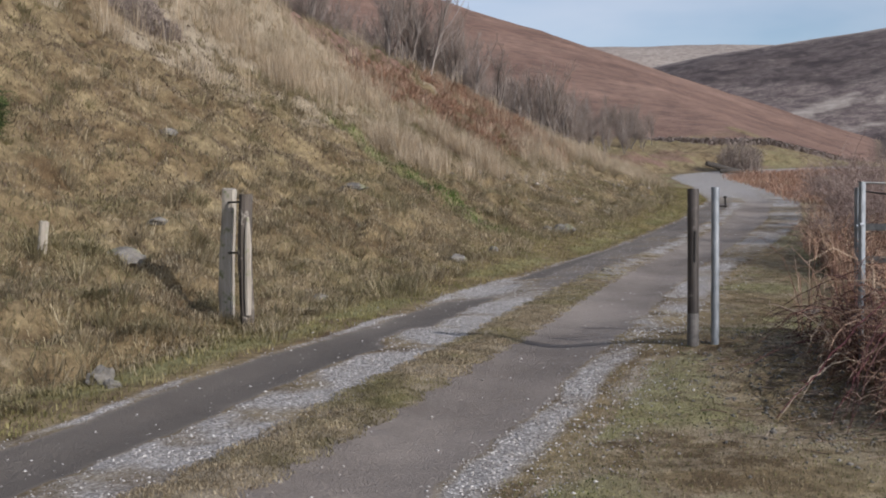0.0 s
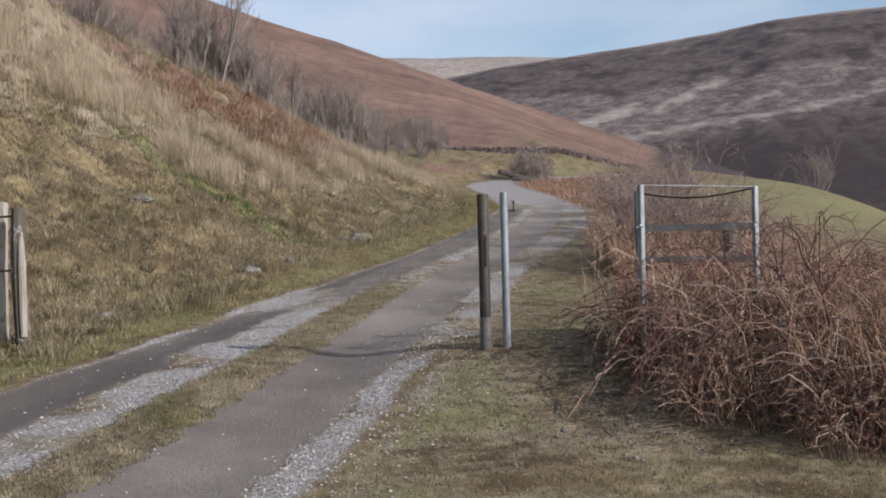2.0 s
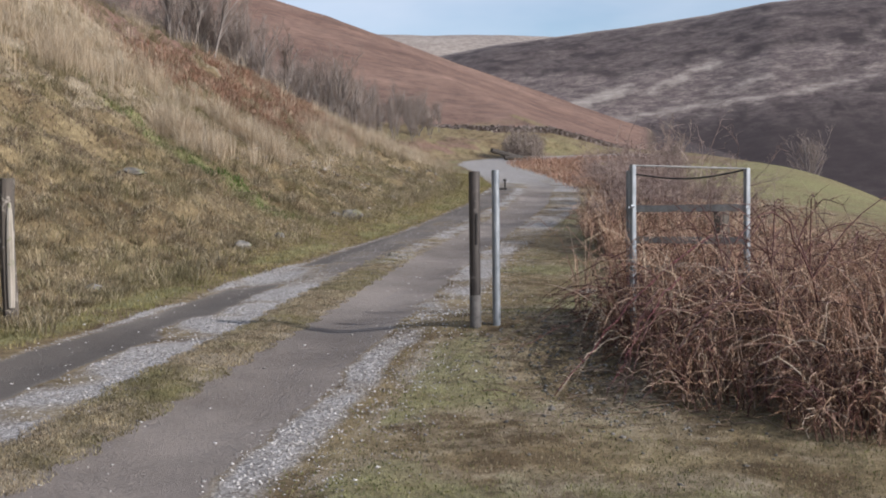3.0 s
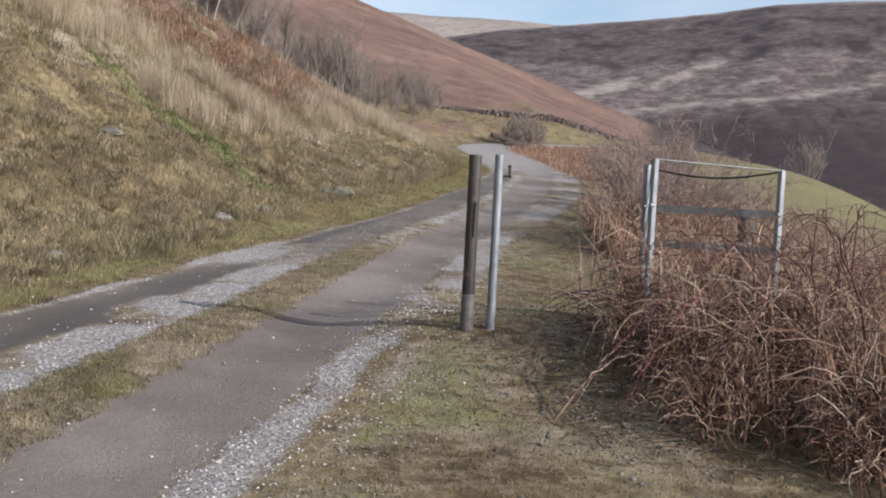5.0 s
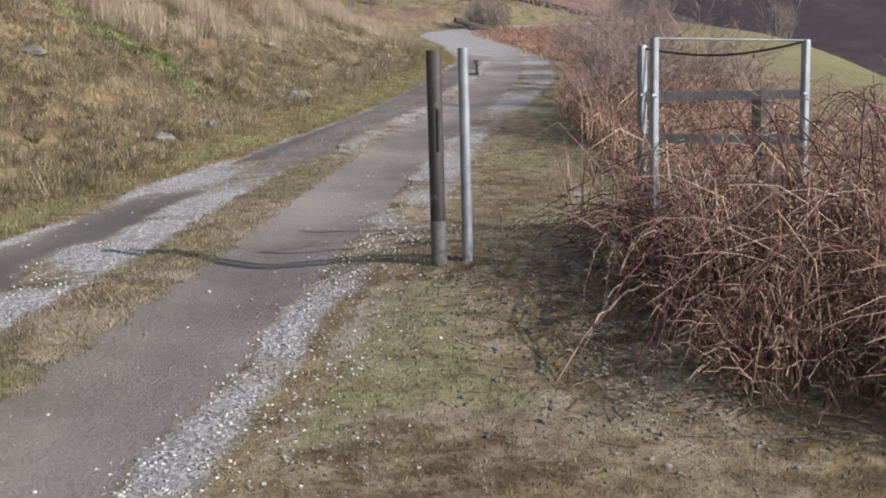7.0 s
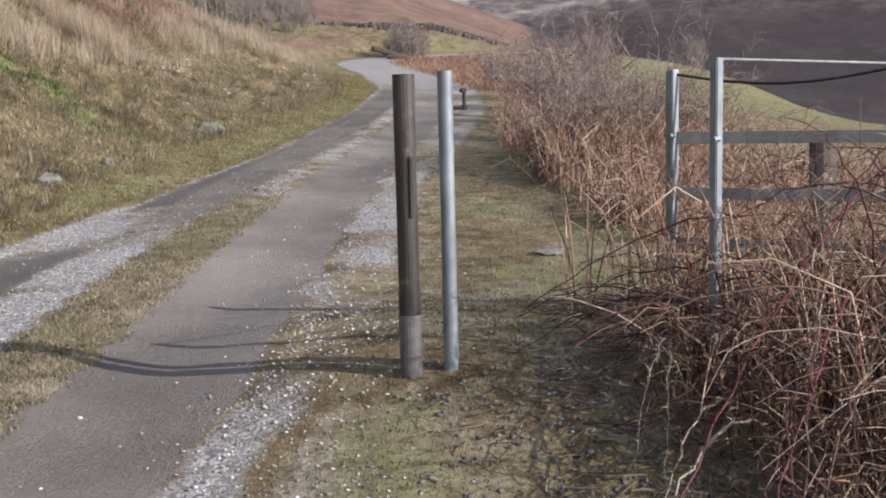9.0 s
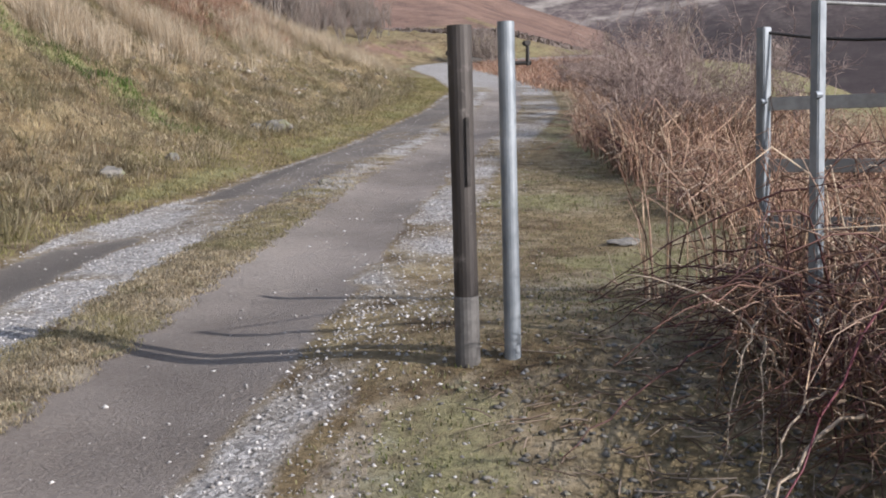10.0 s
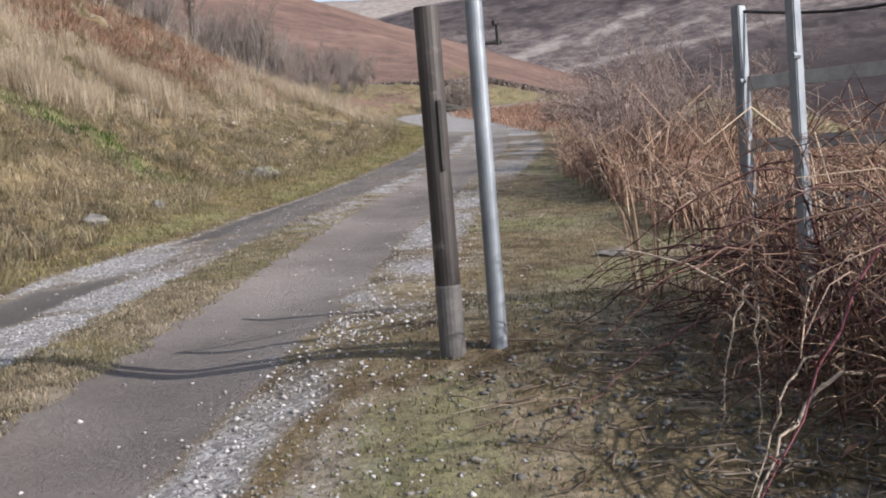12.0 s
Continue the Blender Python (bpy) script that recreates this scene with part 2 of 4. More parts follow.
def ground_material():
    """Soil and turf as the ground; the masks of gravel, mud, green, red, purple and straw are laid in two attributes."""
    m, nt, bsdf = nodes_of("ground")
    co = nt.nodes.new("ShaderNodeTexCoord")
    P = co.outputs["Object"]
    za = nt.nodes.new("ShaderNodeAttribute")
    za.attribute_name = "zone_a"
    zb = nt.nodes.new("ShaderNodeAttribute")
    zb.attribute_name = "zone_b"
    sa_, sb_ = nt.nodes.new("ShaderNodeSeparateColor"), nt.nodes.new("ShaderNodeSeparateColor")
    nt.links.new(za.outputs["Color"], sa_.inputs[0])
    nt.links.new(zb.outputs["Color"], sb_.inputs[0])
    fine, mid, wide = noise_node(nt, 42, 6, .7, P), noise_node(nt, 5.5, 6, .7, P), noise_node(nt, 0.45, 5, .6, P)
    vast = noise_node(nt, 0.035, 8, .68, P)

    def shade(node, stops):
        r = ramp_node(nt, stops)
        nt.links.new(node.outputs[0], r.inputs[0])
        return r.outputs[0]
    turf = shade(mid, [(.25, (.095, .076, .054)), (.45, (.19, .157, .107)), (.62, (.29, .245, .168)), (.8, (.40, .345, .25))])
    turf = mix_node(nt, turf, shade(fine, [(.3, (.45, .45, .42)), (.7, (1.25, 1.2, 1.1))]), .8, "MULTIPLY")
    turf = mix_node(nt, turf, shade(wide, [(.35, (.85, .75, .62)), (.65, (1.1, 1.1, 1.0))]), .7, "MULTIPLY")
    blot = noise_node(nt, 1.7, 4, .6, P)
    turf = mix_node(nt, turf, shade(blot, [(.36, (.46, .39, .34)), (.50, (.88, .84, .78)), (.66, (1.15, 1.13, 1.05))]), .9, "MULTIPLY")
    green = shade(mid, [(.25, (.105, .102, .046)), (.5, (.205, .195, .088)), (.75, (.32, .295, .155))])
    green = mix_node(nt, green, shade(fine, [(.3, (.5, .5, .5)), (.7, (1.2, 1.2, 1.2))]), .8, "MULTIPLY")
    straw = shade(mid, [(.25, (.17, .135, .09)), (.5, (.285, .235, .165)), (.75, (.40, .345, .255))])
    straw = mix_node(nt, straw, shade(fine, [(.3, (.6, .6, .6)), (.7, (1.15, 1.15, 1.15))]), .7, "MULTIPLY")
    red = shade(mid, [(.25, (.105, .066, .052)), (.5, (.19, .120, .092)), (.75, (.29, .20, .15))])
    red = mix_node(nt, red, shade(vast, [(.35, (.62, .58, .58)), (.65, (1.1, 1.1, 1.1))]), .8, "MULTIPLY")
    red = mix_node(nt, red, shade(wide, [(.34, (.62, .62, .62)), (.5, (.98, .96, .95)), (.66, (1.25, 1.22, 1.18))]), .8, "MULTIPLY")
    broad = noise_node(nt, 0.11, 9, .72, P)
    red = mix_node(nt, red, shade(broad, [(.36, (.70, .70, .70)), (.64, (1.2, 1.22, 1.22))]), .7, "MULTIPLY")
    purple = shade(broad, [(.32, (.060, .047, .046)), (.45, (.125, .098, .092)), (.56, (.185, .152, .135)), (.70, (.29, .25, .21))])
    purple = mix_node(nt, purple, shade(vast, [(.36, (.68, .66, .68)), (.62, (1.2, 1.2, 1.2))]), .8, "MULTIPLY")
    purple = mix_node(nt, purple, shade(wide, [(.34, (.6, .6, .6)), (.66, (1.25, 1.25, 1.25))]), .7, "MULTIPLY")
    mud = shade(fine, [(.25, (.185, .160, .138)), (.5, (.232, .203, .178)), (.75, (.28, .248, .218))])
    mud = mix_node(nt, mud, shade(wide, [(.4, (.60, .58, .575)), (.62, (1.06, 1.05, 1.05))]), .85, "MULTIPLY")
    vor = nt.nodes.new("ShaderNodeTexVoronoi")
    vor.inputs["Scale"].default_value = 55
    nt.links.new(P, vor.inputs["Vector"])
    bw = nt.nodes.new("ShaderNodeRGBToBW")
    nt.links.new(vor.outputs["Color"], bw.inputs[0])
    rg = ramp_node(nt, [(0.1, (.165, .153, .143)), (0.5, (.31, .292, .276)), (0.9, (.49, .47, .45))])
    nt.links.new(bw.outputs[0], rg.inputs[0])
    gravel = mix_node(nt, rg.outputs[0], shade(fine, [(.3, (.6, .6, .6)), (.7, (1.1, 1.1, 1.1))]), .7, "MULTIPLY")

    def broken(mask, lo=.36, hi=.62):
        """A mask with a ragged edge."""
        add = nt.nodes.new("ShaderNodeMath")
        add.operation = "MULTIPLY_ADD"
        nt.links.new(mid.outputs[0], add.inputs[0])
        add.inputs[1].default_value = 0.7
        sub = nt.nodes.new("ShaderNodeMath")
        sub.operation = "SUBTRACT"
        nt.links.new(mask, sub.inputs[0])
        sub.inputs[1].default_value = 0.35
        nt.links.new(sub.outputs[0], add.inputs[2])
        r = ramp_node(nt, [(lo, (0, 0, 0)), (hi, (1, 1, 1))])
        nt.links.new(add.outputs[0], r.inputs[0])
        return r.outputs[0]
    c = mix_node(nt, turf, straw, broken(sb_.outputs[2]))
    c = mix_node(nt, c, green, broken(sa_.outputs[2]))
    c = mix_node(nt, c, red, broken(sb_.outputs[0]))
    lighter, darker = ramp_node(nt, [(.0, (.78, .78, .78)), (.48, (0, 0, 0))]), ramp_node(nt, [(.52, (0, 0, 0)), (1, (.90, .90, .90))])
    for n in (lighter, darker):
        nt.links.new(zb.outputs["Alpha"], n.inputs[0])
    moor = shade(broad, [(.34, (.21, .175, .150)), (.5, (.33, .285, .245)), (.66, (.43, .385, .335))])
    purple = mix_node(nt, purple, moor, lighter.outputs[0])
    purple = mix_node(nt, purple, (.034, .025, .025), darker.outputs[0])
    c = mix_node(nt, c, purple, sb_.outputs[1])
    mud = mix_node(nt, mud, (.080, .071, .063), mix_node(nt, (0, 0, 0), za.outputs["Alpha"], 0.72))
    c = mix_node(nt, c, mud, broken(sa_.outputs[1], .24, .74))
    c = mix_node(nt, c, gravel, broken(sa_.outputs[0], .36, .80))
    nt.links.new(c, bsdf.inputs["Base Color"])
    bsdf.inputs["Roughness"].default_value = 0.92
    bsdf.inputs["Specular IOR Level"].default_value = 0.2
    h1 = nt.nodes.new("ShaderNodeMath")
    h1.operation = "ADD"
    nt.links.new(fine.outputs[0], h1.inputs[0])
    nt.links.new(mid.outputs[0], h1.inputs[1])
    bump_to(nt, bsdf, h1.outputs[0], 0.7, 0.03)
    return m


M_GROUND = ground_material()
M_RUST = surface("weathered_brown_pipe", (.036, .030, .028), (.095, .082, .074), 14, .6, .3, .15, .004, (1, 1, .25), (.13, .115, .105))
M_GALV = surface("galvanised_steel", (.24, .265, .29), (.40, .425, .45), 22, .55, .5, .06, .002, (1, 1, .4))
M_RAIL = surface("dull_galvanised_rail", (.33, .32, .295), (.50, .485, .45), 18, .75, .1, .08, .002)
M_ROD = surface("dull_steel_rod", (.15, .15, .15), (.28, .28, .275), 25, .6, .3, .05, .002)
M_PALEWOOD = surface("bleached_split_wood", (.27, .24, .195), (.56, .52, .46), 16, .9, 0, .6, .012, (1, 1, .09), (.16, .17, .09))
M_DARKWOOD = surface("dark_old_wood", (.06, .05, .042), (.17, .145, .12), 18, .9, 0, .6, .012, (1, 1, .09), (.30, .27, .23))
M_DARKIRON = surface("dark_iron", (.03, .028, .027), (.08, .07, .065), 30, .6, .5, .2, .003)
M_STONE = surface("grey_limestone", (.10, .093, .082), (.27, .252, .225), 9, .9, 0, .7, .02, (1, 1, 1), (.15, .15, .085))
M_SCREE = strands("scree", [(.12, .098, .08), (.19, .162, .132), (.27, .235, .195), (.38, .34, .29)], .9)
M_SLEEVE = surface("grey_painted_steel", (.085, .079, .075), (.165, .156, .148), 20, .7, .2, .1, .003)
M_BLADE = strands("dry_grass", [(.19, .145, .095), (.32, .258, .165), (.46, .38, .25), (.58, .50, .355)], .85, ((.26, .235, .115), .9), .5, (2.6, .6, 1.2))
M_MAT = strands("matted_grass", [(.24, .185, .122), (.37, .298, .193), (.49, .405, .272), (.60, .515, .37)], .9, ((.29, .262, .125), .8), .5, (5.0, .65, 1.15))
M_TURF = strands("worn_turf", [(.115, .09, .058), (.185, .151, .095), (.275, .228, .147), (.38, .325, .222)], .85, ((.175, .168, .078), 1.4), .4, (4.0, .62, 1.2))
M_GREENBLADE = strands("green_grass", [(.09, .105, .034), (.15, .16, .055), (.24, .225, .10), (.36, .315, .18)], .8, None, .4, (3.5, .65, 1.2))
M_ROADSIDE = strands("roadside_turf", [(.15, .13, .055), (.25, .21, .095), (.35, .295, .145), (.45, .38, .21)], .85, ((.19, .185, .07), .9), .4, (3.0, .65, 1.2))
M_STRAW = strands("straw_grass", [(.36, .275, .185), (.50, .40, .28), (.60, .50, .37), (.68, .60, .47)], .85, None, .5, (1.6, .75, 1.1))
M_LITTER = strands("brown_litter", [(.12, .085, .065), (.19, .14, .105), (.27, .205, .155), (.36, .295, .23)], .9, None, .25)
M_CANE = strands("bramble_cane", [(.034, .017, .018), (.065, .027, .026), (.105, .046, .039), (.15, .078, .058), (.28, .19, .14), (.48, .40, .31)], .55)
M_REDCANE = strands("live_bramble_cane", [(.085, .022, .03), (.13, .035, .04), (.16, .055, .05)], .45)
# pale dead canes, with the sunlight on them put into the colour too
M_PALECANE = strands("pale_sunlit_cane", [(.24, .185, .135), (.34, .275, .21), (.44, .375, .30)], .75)
M_TWIG = strands("dry_twig", [(.11, .062, .045), (.19, .11, .075), (.28, .175, .115), (.38, .265, .18), (.50, .40, .29)], .8)
M_NEARTWIG = strands("bramble_twig", [(.06, .03, .023), (.13, .07, .046), (.25, .142, .088), (.38, .25, .16), (.50, .38, .265)], .75)
M_FROND = strands("dead_bracken", [(.17, .095, .068), (.31, .185, .132), (.44, .295, .215), (.55, .43, .33)], .85, None, .35)
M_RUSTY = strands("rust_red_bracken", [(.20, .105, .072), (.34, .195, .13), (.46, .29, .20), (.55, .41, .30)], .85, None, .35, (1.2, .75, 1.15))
M_BARK = strands("birch_bark", [(.12, .10, .088), (.19, .165, .148), (.30, .27, .25)], .9)
M_FINE = strands("bare_twigs", [(.15, .118, .10), (.22, .178, .152), (.31, .262, .23)], .9)
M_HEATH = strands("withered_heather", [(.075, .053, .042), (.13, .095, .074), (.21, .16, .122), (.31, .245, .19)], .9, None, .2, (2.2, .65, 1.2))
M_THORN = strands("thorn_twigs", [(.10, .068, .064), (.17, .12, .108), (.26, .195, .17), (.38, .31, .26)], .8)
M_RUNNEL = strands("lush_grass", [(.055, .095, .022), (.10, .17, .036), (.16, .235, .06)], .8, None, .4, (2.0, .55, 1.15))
M_LOG = surface("dark_log", (.035, .03, .026), (.10, .085, .072), 12, .9, 0, .5, .02)
M_GORSE = strands("gorse", [(.02, .035, .012), (.045, .065, .02), (.08, .10, .03)], .8)
M_PEBBLE = strands("pebble", [(.14, .128, .118), (.25, .235, .222), (.36, .342, .326), (.50, .48, .462)], .85)


# ---- the ground: one sheet to the horizon ----
def zones(x, y, h):
    d = track_d(x, y)
    r = np.hypot(x, y)
    n1, n2, n3 = fnoise(x * .8, y * .8, 3, 41), fnoise(x * .25, y * .25, 3, 42), fnoise(x * 2.2, y * 2.2, 3, 43)
    l = -d
    wob = .22 * (n1 - .5) + .14 * (n3 - .5)
    left, right = np.interp(y, [9, 13, 20], [1.68, 1.48, 1.02]), np.interp(y, [8, 11, 17, 26], [1.42, 1.68, 1.62, 2.0])
    onroad = (1 - sstep(-.07, .07, l - left + wob)) * (1 - sstep(-.10, .12, d - right + wob))
    u = d + .5 * wob
    middle = sstep(-.38, -.22, u) * (1 - sstep(.20, .36, u)) * (1 - sstep(10.5, 17, y + 4 * (n1 - .5)))
    rut_r = sstep(.16, .32, u) * (1 - sstep(1.02, 1.18, u + .10 * (n3 - .5)))
    far_l = sstep(12.5, 15.5, y) * (1 - sstep(34, 42, y)) * sstep(.10, .28, -u) * (1 - sstep(.78, .96, -u)) * (.35 + .9 * n3)
    dark_l = np.interp(y, [8, 10, 13.5], [.88, .82, .80])
    rut_l = sstep(0, .10, left - .08 - l) * sstep(-.02, .08, -u - dark_l)
    mudm = onroad * (1 - sstep(70, 74, y)) * np.clip(rut_r + far_l + rut_l * sstep(.30, .46, n1 + .14 * (1 - sstep(7, 10, y))) * 1.3, 0, 1) * (1 - sstep(30, 60, y) * .4)
    # the right strip's dip near y 9.8 puts the shadow across it into the mask
    gravel = onroad * (1 - mudm) * (1 - middle) * (0.50 + 0.6 * n3) * np.where(u > .9, (.55 + .4 * sstep(.36, .58, n1)) * (1 - .55 * np.exp(-((y - 9.8) / .9) ** 2)), .72 + .4 * sstep(.36, .58, n2 * .5 + n3 * .5))
    gravel = np.maximum(gravel, onroad * sstep(25, 45, y) * .75) * (1 - sstep(70, 74, y))
    edge = sstep(1.3, 1.5, d) * (1 - sstep(1.6, 2.3, d)) * .6 * n3 * sstep(.34, .6, n1 + .1)
    gravel = np.clip(np.maximum(gravel, edge), 0, 1)
    # greens: verges, patches on the right, the field
    green = np.maximum(np.exp(-((l - left - .4) / .45) ** 2) * .62 * sstep(.36, .60, n1 + .04), 0)
    green = np.maximum(green, middle * onroad * sstep(.5, .65, n3) * .7)
    green = np.maximum(green, (d > 1.6) * (.12 + .75 * sstep(.48, .66, n1)) * .62 * (1 - sstep(25, 45, y)))
    green = np.maximum(green, (.50 + .3 * (n2 - .4)) * sstep(7, 10, d) * (d > 0) * (1 - sstep(88, 105, y + 12 * (n2 - .5))))
    green = np.maximum(green, (.34 + .4 * (n2 - .4)) * sstep(58, 68, y) * (1 - sstep(95, 112, y + .12 * x + 10 * (n2 - .5))) * sstep(-6, 2, x))
    # a wet green runnel down the bank
    runnel = np.exp(-((y - 21.75 + .5 * (n1 - .5) - .85 * (l - 4.6)) / .45) ** 2) * sstep(2.2, 3, l) * (1 - sstep(7.5, 8.5, l))
    green = np.maximum(green, .95 * runnel * sstep(.36, .52, n1 + .1))
    straw = sstep(5.6, 7.4, l + 4 * (n2 - .5)) * sstep(18, 24, y) * (1 - sstep(44, 58, y)) * .75 * sstep(.3, .5, n1 + .1) + .35 * (l > 2) * sstep(.55, .7, n1)
    soil = sstep(.52, .66, n2) * sstep(3.4, 4.6, l) * (1 - sstep(8.2, 9.5, l)) * (1 - sstep(20, 26, y))
    red = sstep(5.4, 6.8, l + 2.4 * (n2 - .5)) * sstep(29, 33, y) * (1 - sstep(40, 46, y)) * sstep(.36, .5, n1) * .9
    red = np.maximum(red, sstep(80, 118, y - .10 * x + 30 * (n2 - .5) + 22 * (fnoise(x * .05, y * .05, 3, 44) - .5)))
    straw = np.maximum(straw, (d > 1.5) * (d < 9) * (.26 + .9 * (n1 - .35) + .35 * (n3 - .5)) * (1 - sstep(30, 50, y)))
    path = np.exp(-((np.hypot(x - .45, y - .5) - 267) / 4.5) ** 2) * sstep(28, 40, x) * (1 - sstep(84, 92, x))
    red = np.maximum(red, .8 * (d > 1.7) * (d < 6) * sstep(34, 42, y) * (y < 70) * sstep(.35, .5, n2 + .1))
    red = np.maximum(red, .6 * (d < -1.7) * (d > -7) * sstep(48, 56, y) * (1 - sstep(66, 80, y)) * sstep(.45, .65, fnoise(x * .4, y * .4, 3, 45)))
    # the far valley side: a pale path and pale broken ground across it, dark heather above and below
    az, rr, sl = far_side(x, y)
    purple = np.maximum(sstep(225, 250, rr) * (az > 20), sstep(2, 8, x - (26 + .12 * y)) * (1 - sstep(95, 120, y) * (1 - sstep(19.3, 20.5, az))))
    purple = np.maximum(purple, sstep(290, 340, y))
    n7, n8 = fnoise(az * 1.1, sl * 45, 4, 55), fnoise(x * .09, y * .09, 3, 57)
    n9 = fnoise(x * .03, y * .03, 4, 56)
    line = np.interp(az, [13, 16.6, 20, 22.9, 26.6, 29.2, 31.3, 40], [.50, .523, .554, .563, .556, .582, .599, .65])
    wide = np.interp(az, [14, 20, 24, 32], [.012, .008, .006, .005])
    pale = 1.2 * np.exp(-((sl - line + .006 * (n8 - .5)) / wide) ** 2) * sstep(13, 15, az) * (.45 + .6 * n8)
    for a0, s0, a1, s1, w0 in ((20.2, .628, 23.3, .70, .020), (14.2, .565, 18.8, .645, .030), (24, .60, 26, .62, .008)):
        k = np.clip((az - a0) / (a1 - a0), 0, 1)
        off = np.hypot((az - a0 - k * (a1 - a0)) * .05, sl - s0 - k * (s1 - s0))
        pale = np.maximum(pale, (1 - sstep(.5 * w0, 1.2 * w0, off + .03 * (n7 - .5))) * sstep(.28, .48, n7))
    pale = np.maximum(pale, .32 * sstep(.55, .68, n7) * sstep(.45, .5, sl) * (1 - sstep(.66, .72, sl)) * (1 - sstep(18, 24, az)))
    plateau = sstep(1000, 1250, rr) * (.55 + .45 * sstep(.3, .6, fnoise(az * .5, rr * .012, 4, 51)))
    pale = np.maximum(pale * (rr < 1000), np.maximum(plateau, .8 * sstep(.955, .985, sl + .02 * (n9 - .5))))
    upper = np.interp(az, [9, 12, 19, 23.2, 31], [.74, .755, .69, .707, .71])
    heath = .55 * sstep(-.02, .03, sl - upper + .06 * (n7 - .5)) * (1 - sstep(.93, .98, sl)) + .7 * sstep(.0, .05, line - sl) + .5 * (1 - sstep(.42, .54, sl + .12 * (n9 - .5)))
    heath = np.clip(heath * (.55 + .7 * n9) + .45 * sstep(.54, .64, n7), 0, 1)
    red = red * (1 - purple) * (1 - path)
    straw = np.maximum(straw * (1 - sstep(80, 110, r)), path)
    heath = .5 + .5 * heath * (1 - np.clip(pale, 0, 1)) - .5 * np.clip(pale, 0, 1)
    green = green * (1 - soil)
    mound = np.clip(onroad, 0, 1)
    straw, red = np.maximum(straw * (1 - mound), .8 * middle * onroad), red * (1 - mound)
    wet = np.clip(.8 * far_l + rut_l * sstep(.32, .48, n1 + .15 * (1 - sstep(6, 9.5, y))) * (1 - sstep(26, 34, y)), 0, 1)
    a = np.stack([gravel, mudm, np.clip(green, 0, 1), wet], 1)
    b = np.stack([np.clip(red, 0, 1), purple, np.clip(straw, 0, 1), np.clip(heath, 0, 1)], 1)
    return a, b


def build_ground():
    fine = np.radians(np.arange(-50, 62.01, 0.22))
    rest = np.radians(np.arange(64, 308, 4.0))
    ang = np.concatenate([fine, rest])
    rad = np.concatenate([[0.0], 0.6 * 1.0100 ** np.arange(0, 865)])
    rad = rad[rad < 3200]
    A, R = np.meshgrid(ang, rad)
    x, y = 0.8 + R * np.sin(A), 1.5 + R * np.cos(A)
    x, y = x.ravel(), y.ravel()
    z = land(x, y)
    n, k = len(ang), len(rad)
    i, j = np.meshgrid(np.arange(k - 1), np.arange(n), indexing="ij")
    i, j = i.ravel(), j.ravel()
    j2 = (j + 1) % n
    faces = np.stack([i * n + j, i * n + j2, (i + 1) * n + j2, (i + 1) * n + j], 1)[:, ::-1]
    me = mesh_np("ground", np.stack([x, y, z], 1), faces)
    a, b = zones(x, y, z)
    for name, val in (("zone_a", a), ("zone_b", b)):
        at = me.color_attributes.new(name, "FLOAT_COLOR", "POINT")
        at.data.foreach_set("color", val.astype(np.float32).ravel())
    ob = part("ground", me, M_GROUND, smooth=True)
    tagged(ob, "grassy hillside, stony farm track and moorland hills", "ground", kind="structure")


build_ground()


# ---- posts and the kissing gate ----
def tube(bm, pts, radii, sides=6, cap=True):
    """A tapered tube along points."""
    rings = []
    for k, p in enumerate(pts):
        p = Vector(p)
        a = Vector(pts[min(k + 1, len(pts) - 1)]) - Vector(pts[max(k - 1, 0)])
        a.normalize()
        u = a.orthogonal().normalized()
        if abs(a.z) < .95:
            u = a.cross(Vector((0, 0, 1))).normalized()
        v = a.cross(u)
        rings.append([bm.verts.new(p + radii[k] * (math.cos(2 * math.pi * s / sides) * u + math.sin(2 * math.pi * s / sides) * v)) for s in range(sides)])
    for r0, r1 in zip(rings, rings[1:]):
        for s in range(sides):
            bm.faces.new((r0[s], r0[(s + 1) % sides], r1[(s + 1) % sides], r1[s]))
    if cap:
        bm.faces.new(rings[0][::-1])
        bm.faces.new(rings[-1])
    return bm


def box(bm, lo, hi, bevel=0.004, m=None):
    geo = bmesh.ops.create_cube(bm, size=1)
    mid, size = (Vector(lo) + Vector(hi)) / 2, Vector(hi) - Vector(lo)
    for v in geo["verts"]:
        v.co = Vector(c * s for c, s in zip(v.co, size)) + mid
    if bevel:
        es = list({e for v in geo["verts"] for e in v.link_edges})
        out = bmesh.ops.bevel(bm, geom=es, offset=bevel, segments=2, affect="EDGES")
    if m is not None:
        bmesh.ops.transform(bm, matrix=m, verts=bm.verts)
    return bm


def round_post(name, x, y, top, radius, material, label, lean=(0, 0), cap=None):
    z = ground(x, y)
    t = thing(name, pose(x, y, z), label, "post", "gate posts by the track")
    bm = bmesh.new()
    n = 8
    hs = [-0.15 + (top - z + 0.15) * k / n for k in range(n + 1)]
    tube(bm, [(x + lean[0] * h, y + lean[1] * h, z + h) for h in hs], [radius * (1 + .02 * math.sin(7 * h)) for h in hs], 20)
    part("shaft", bm, material, t, smooth=False)
    return t


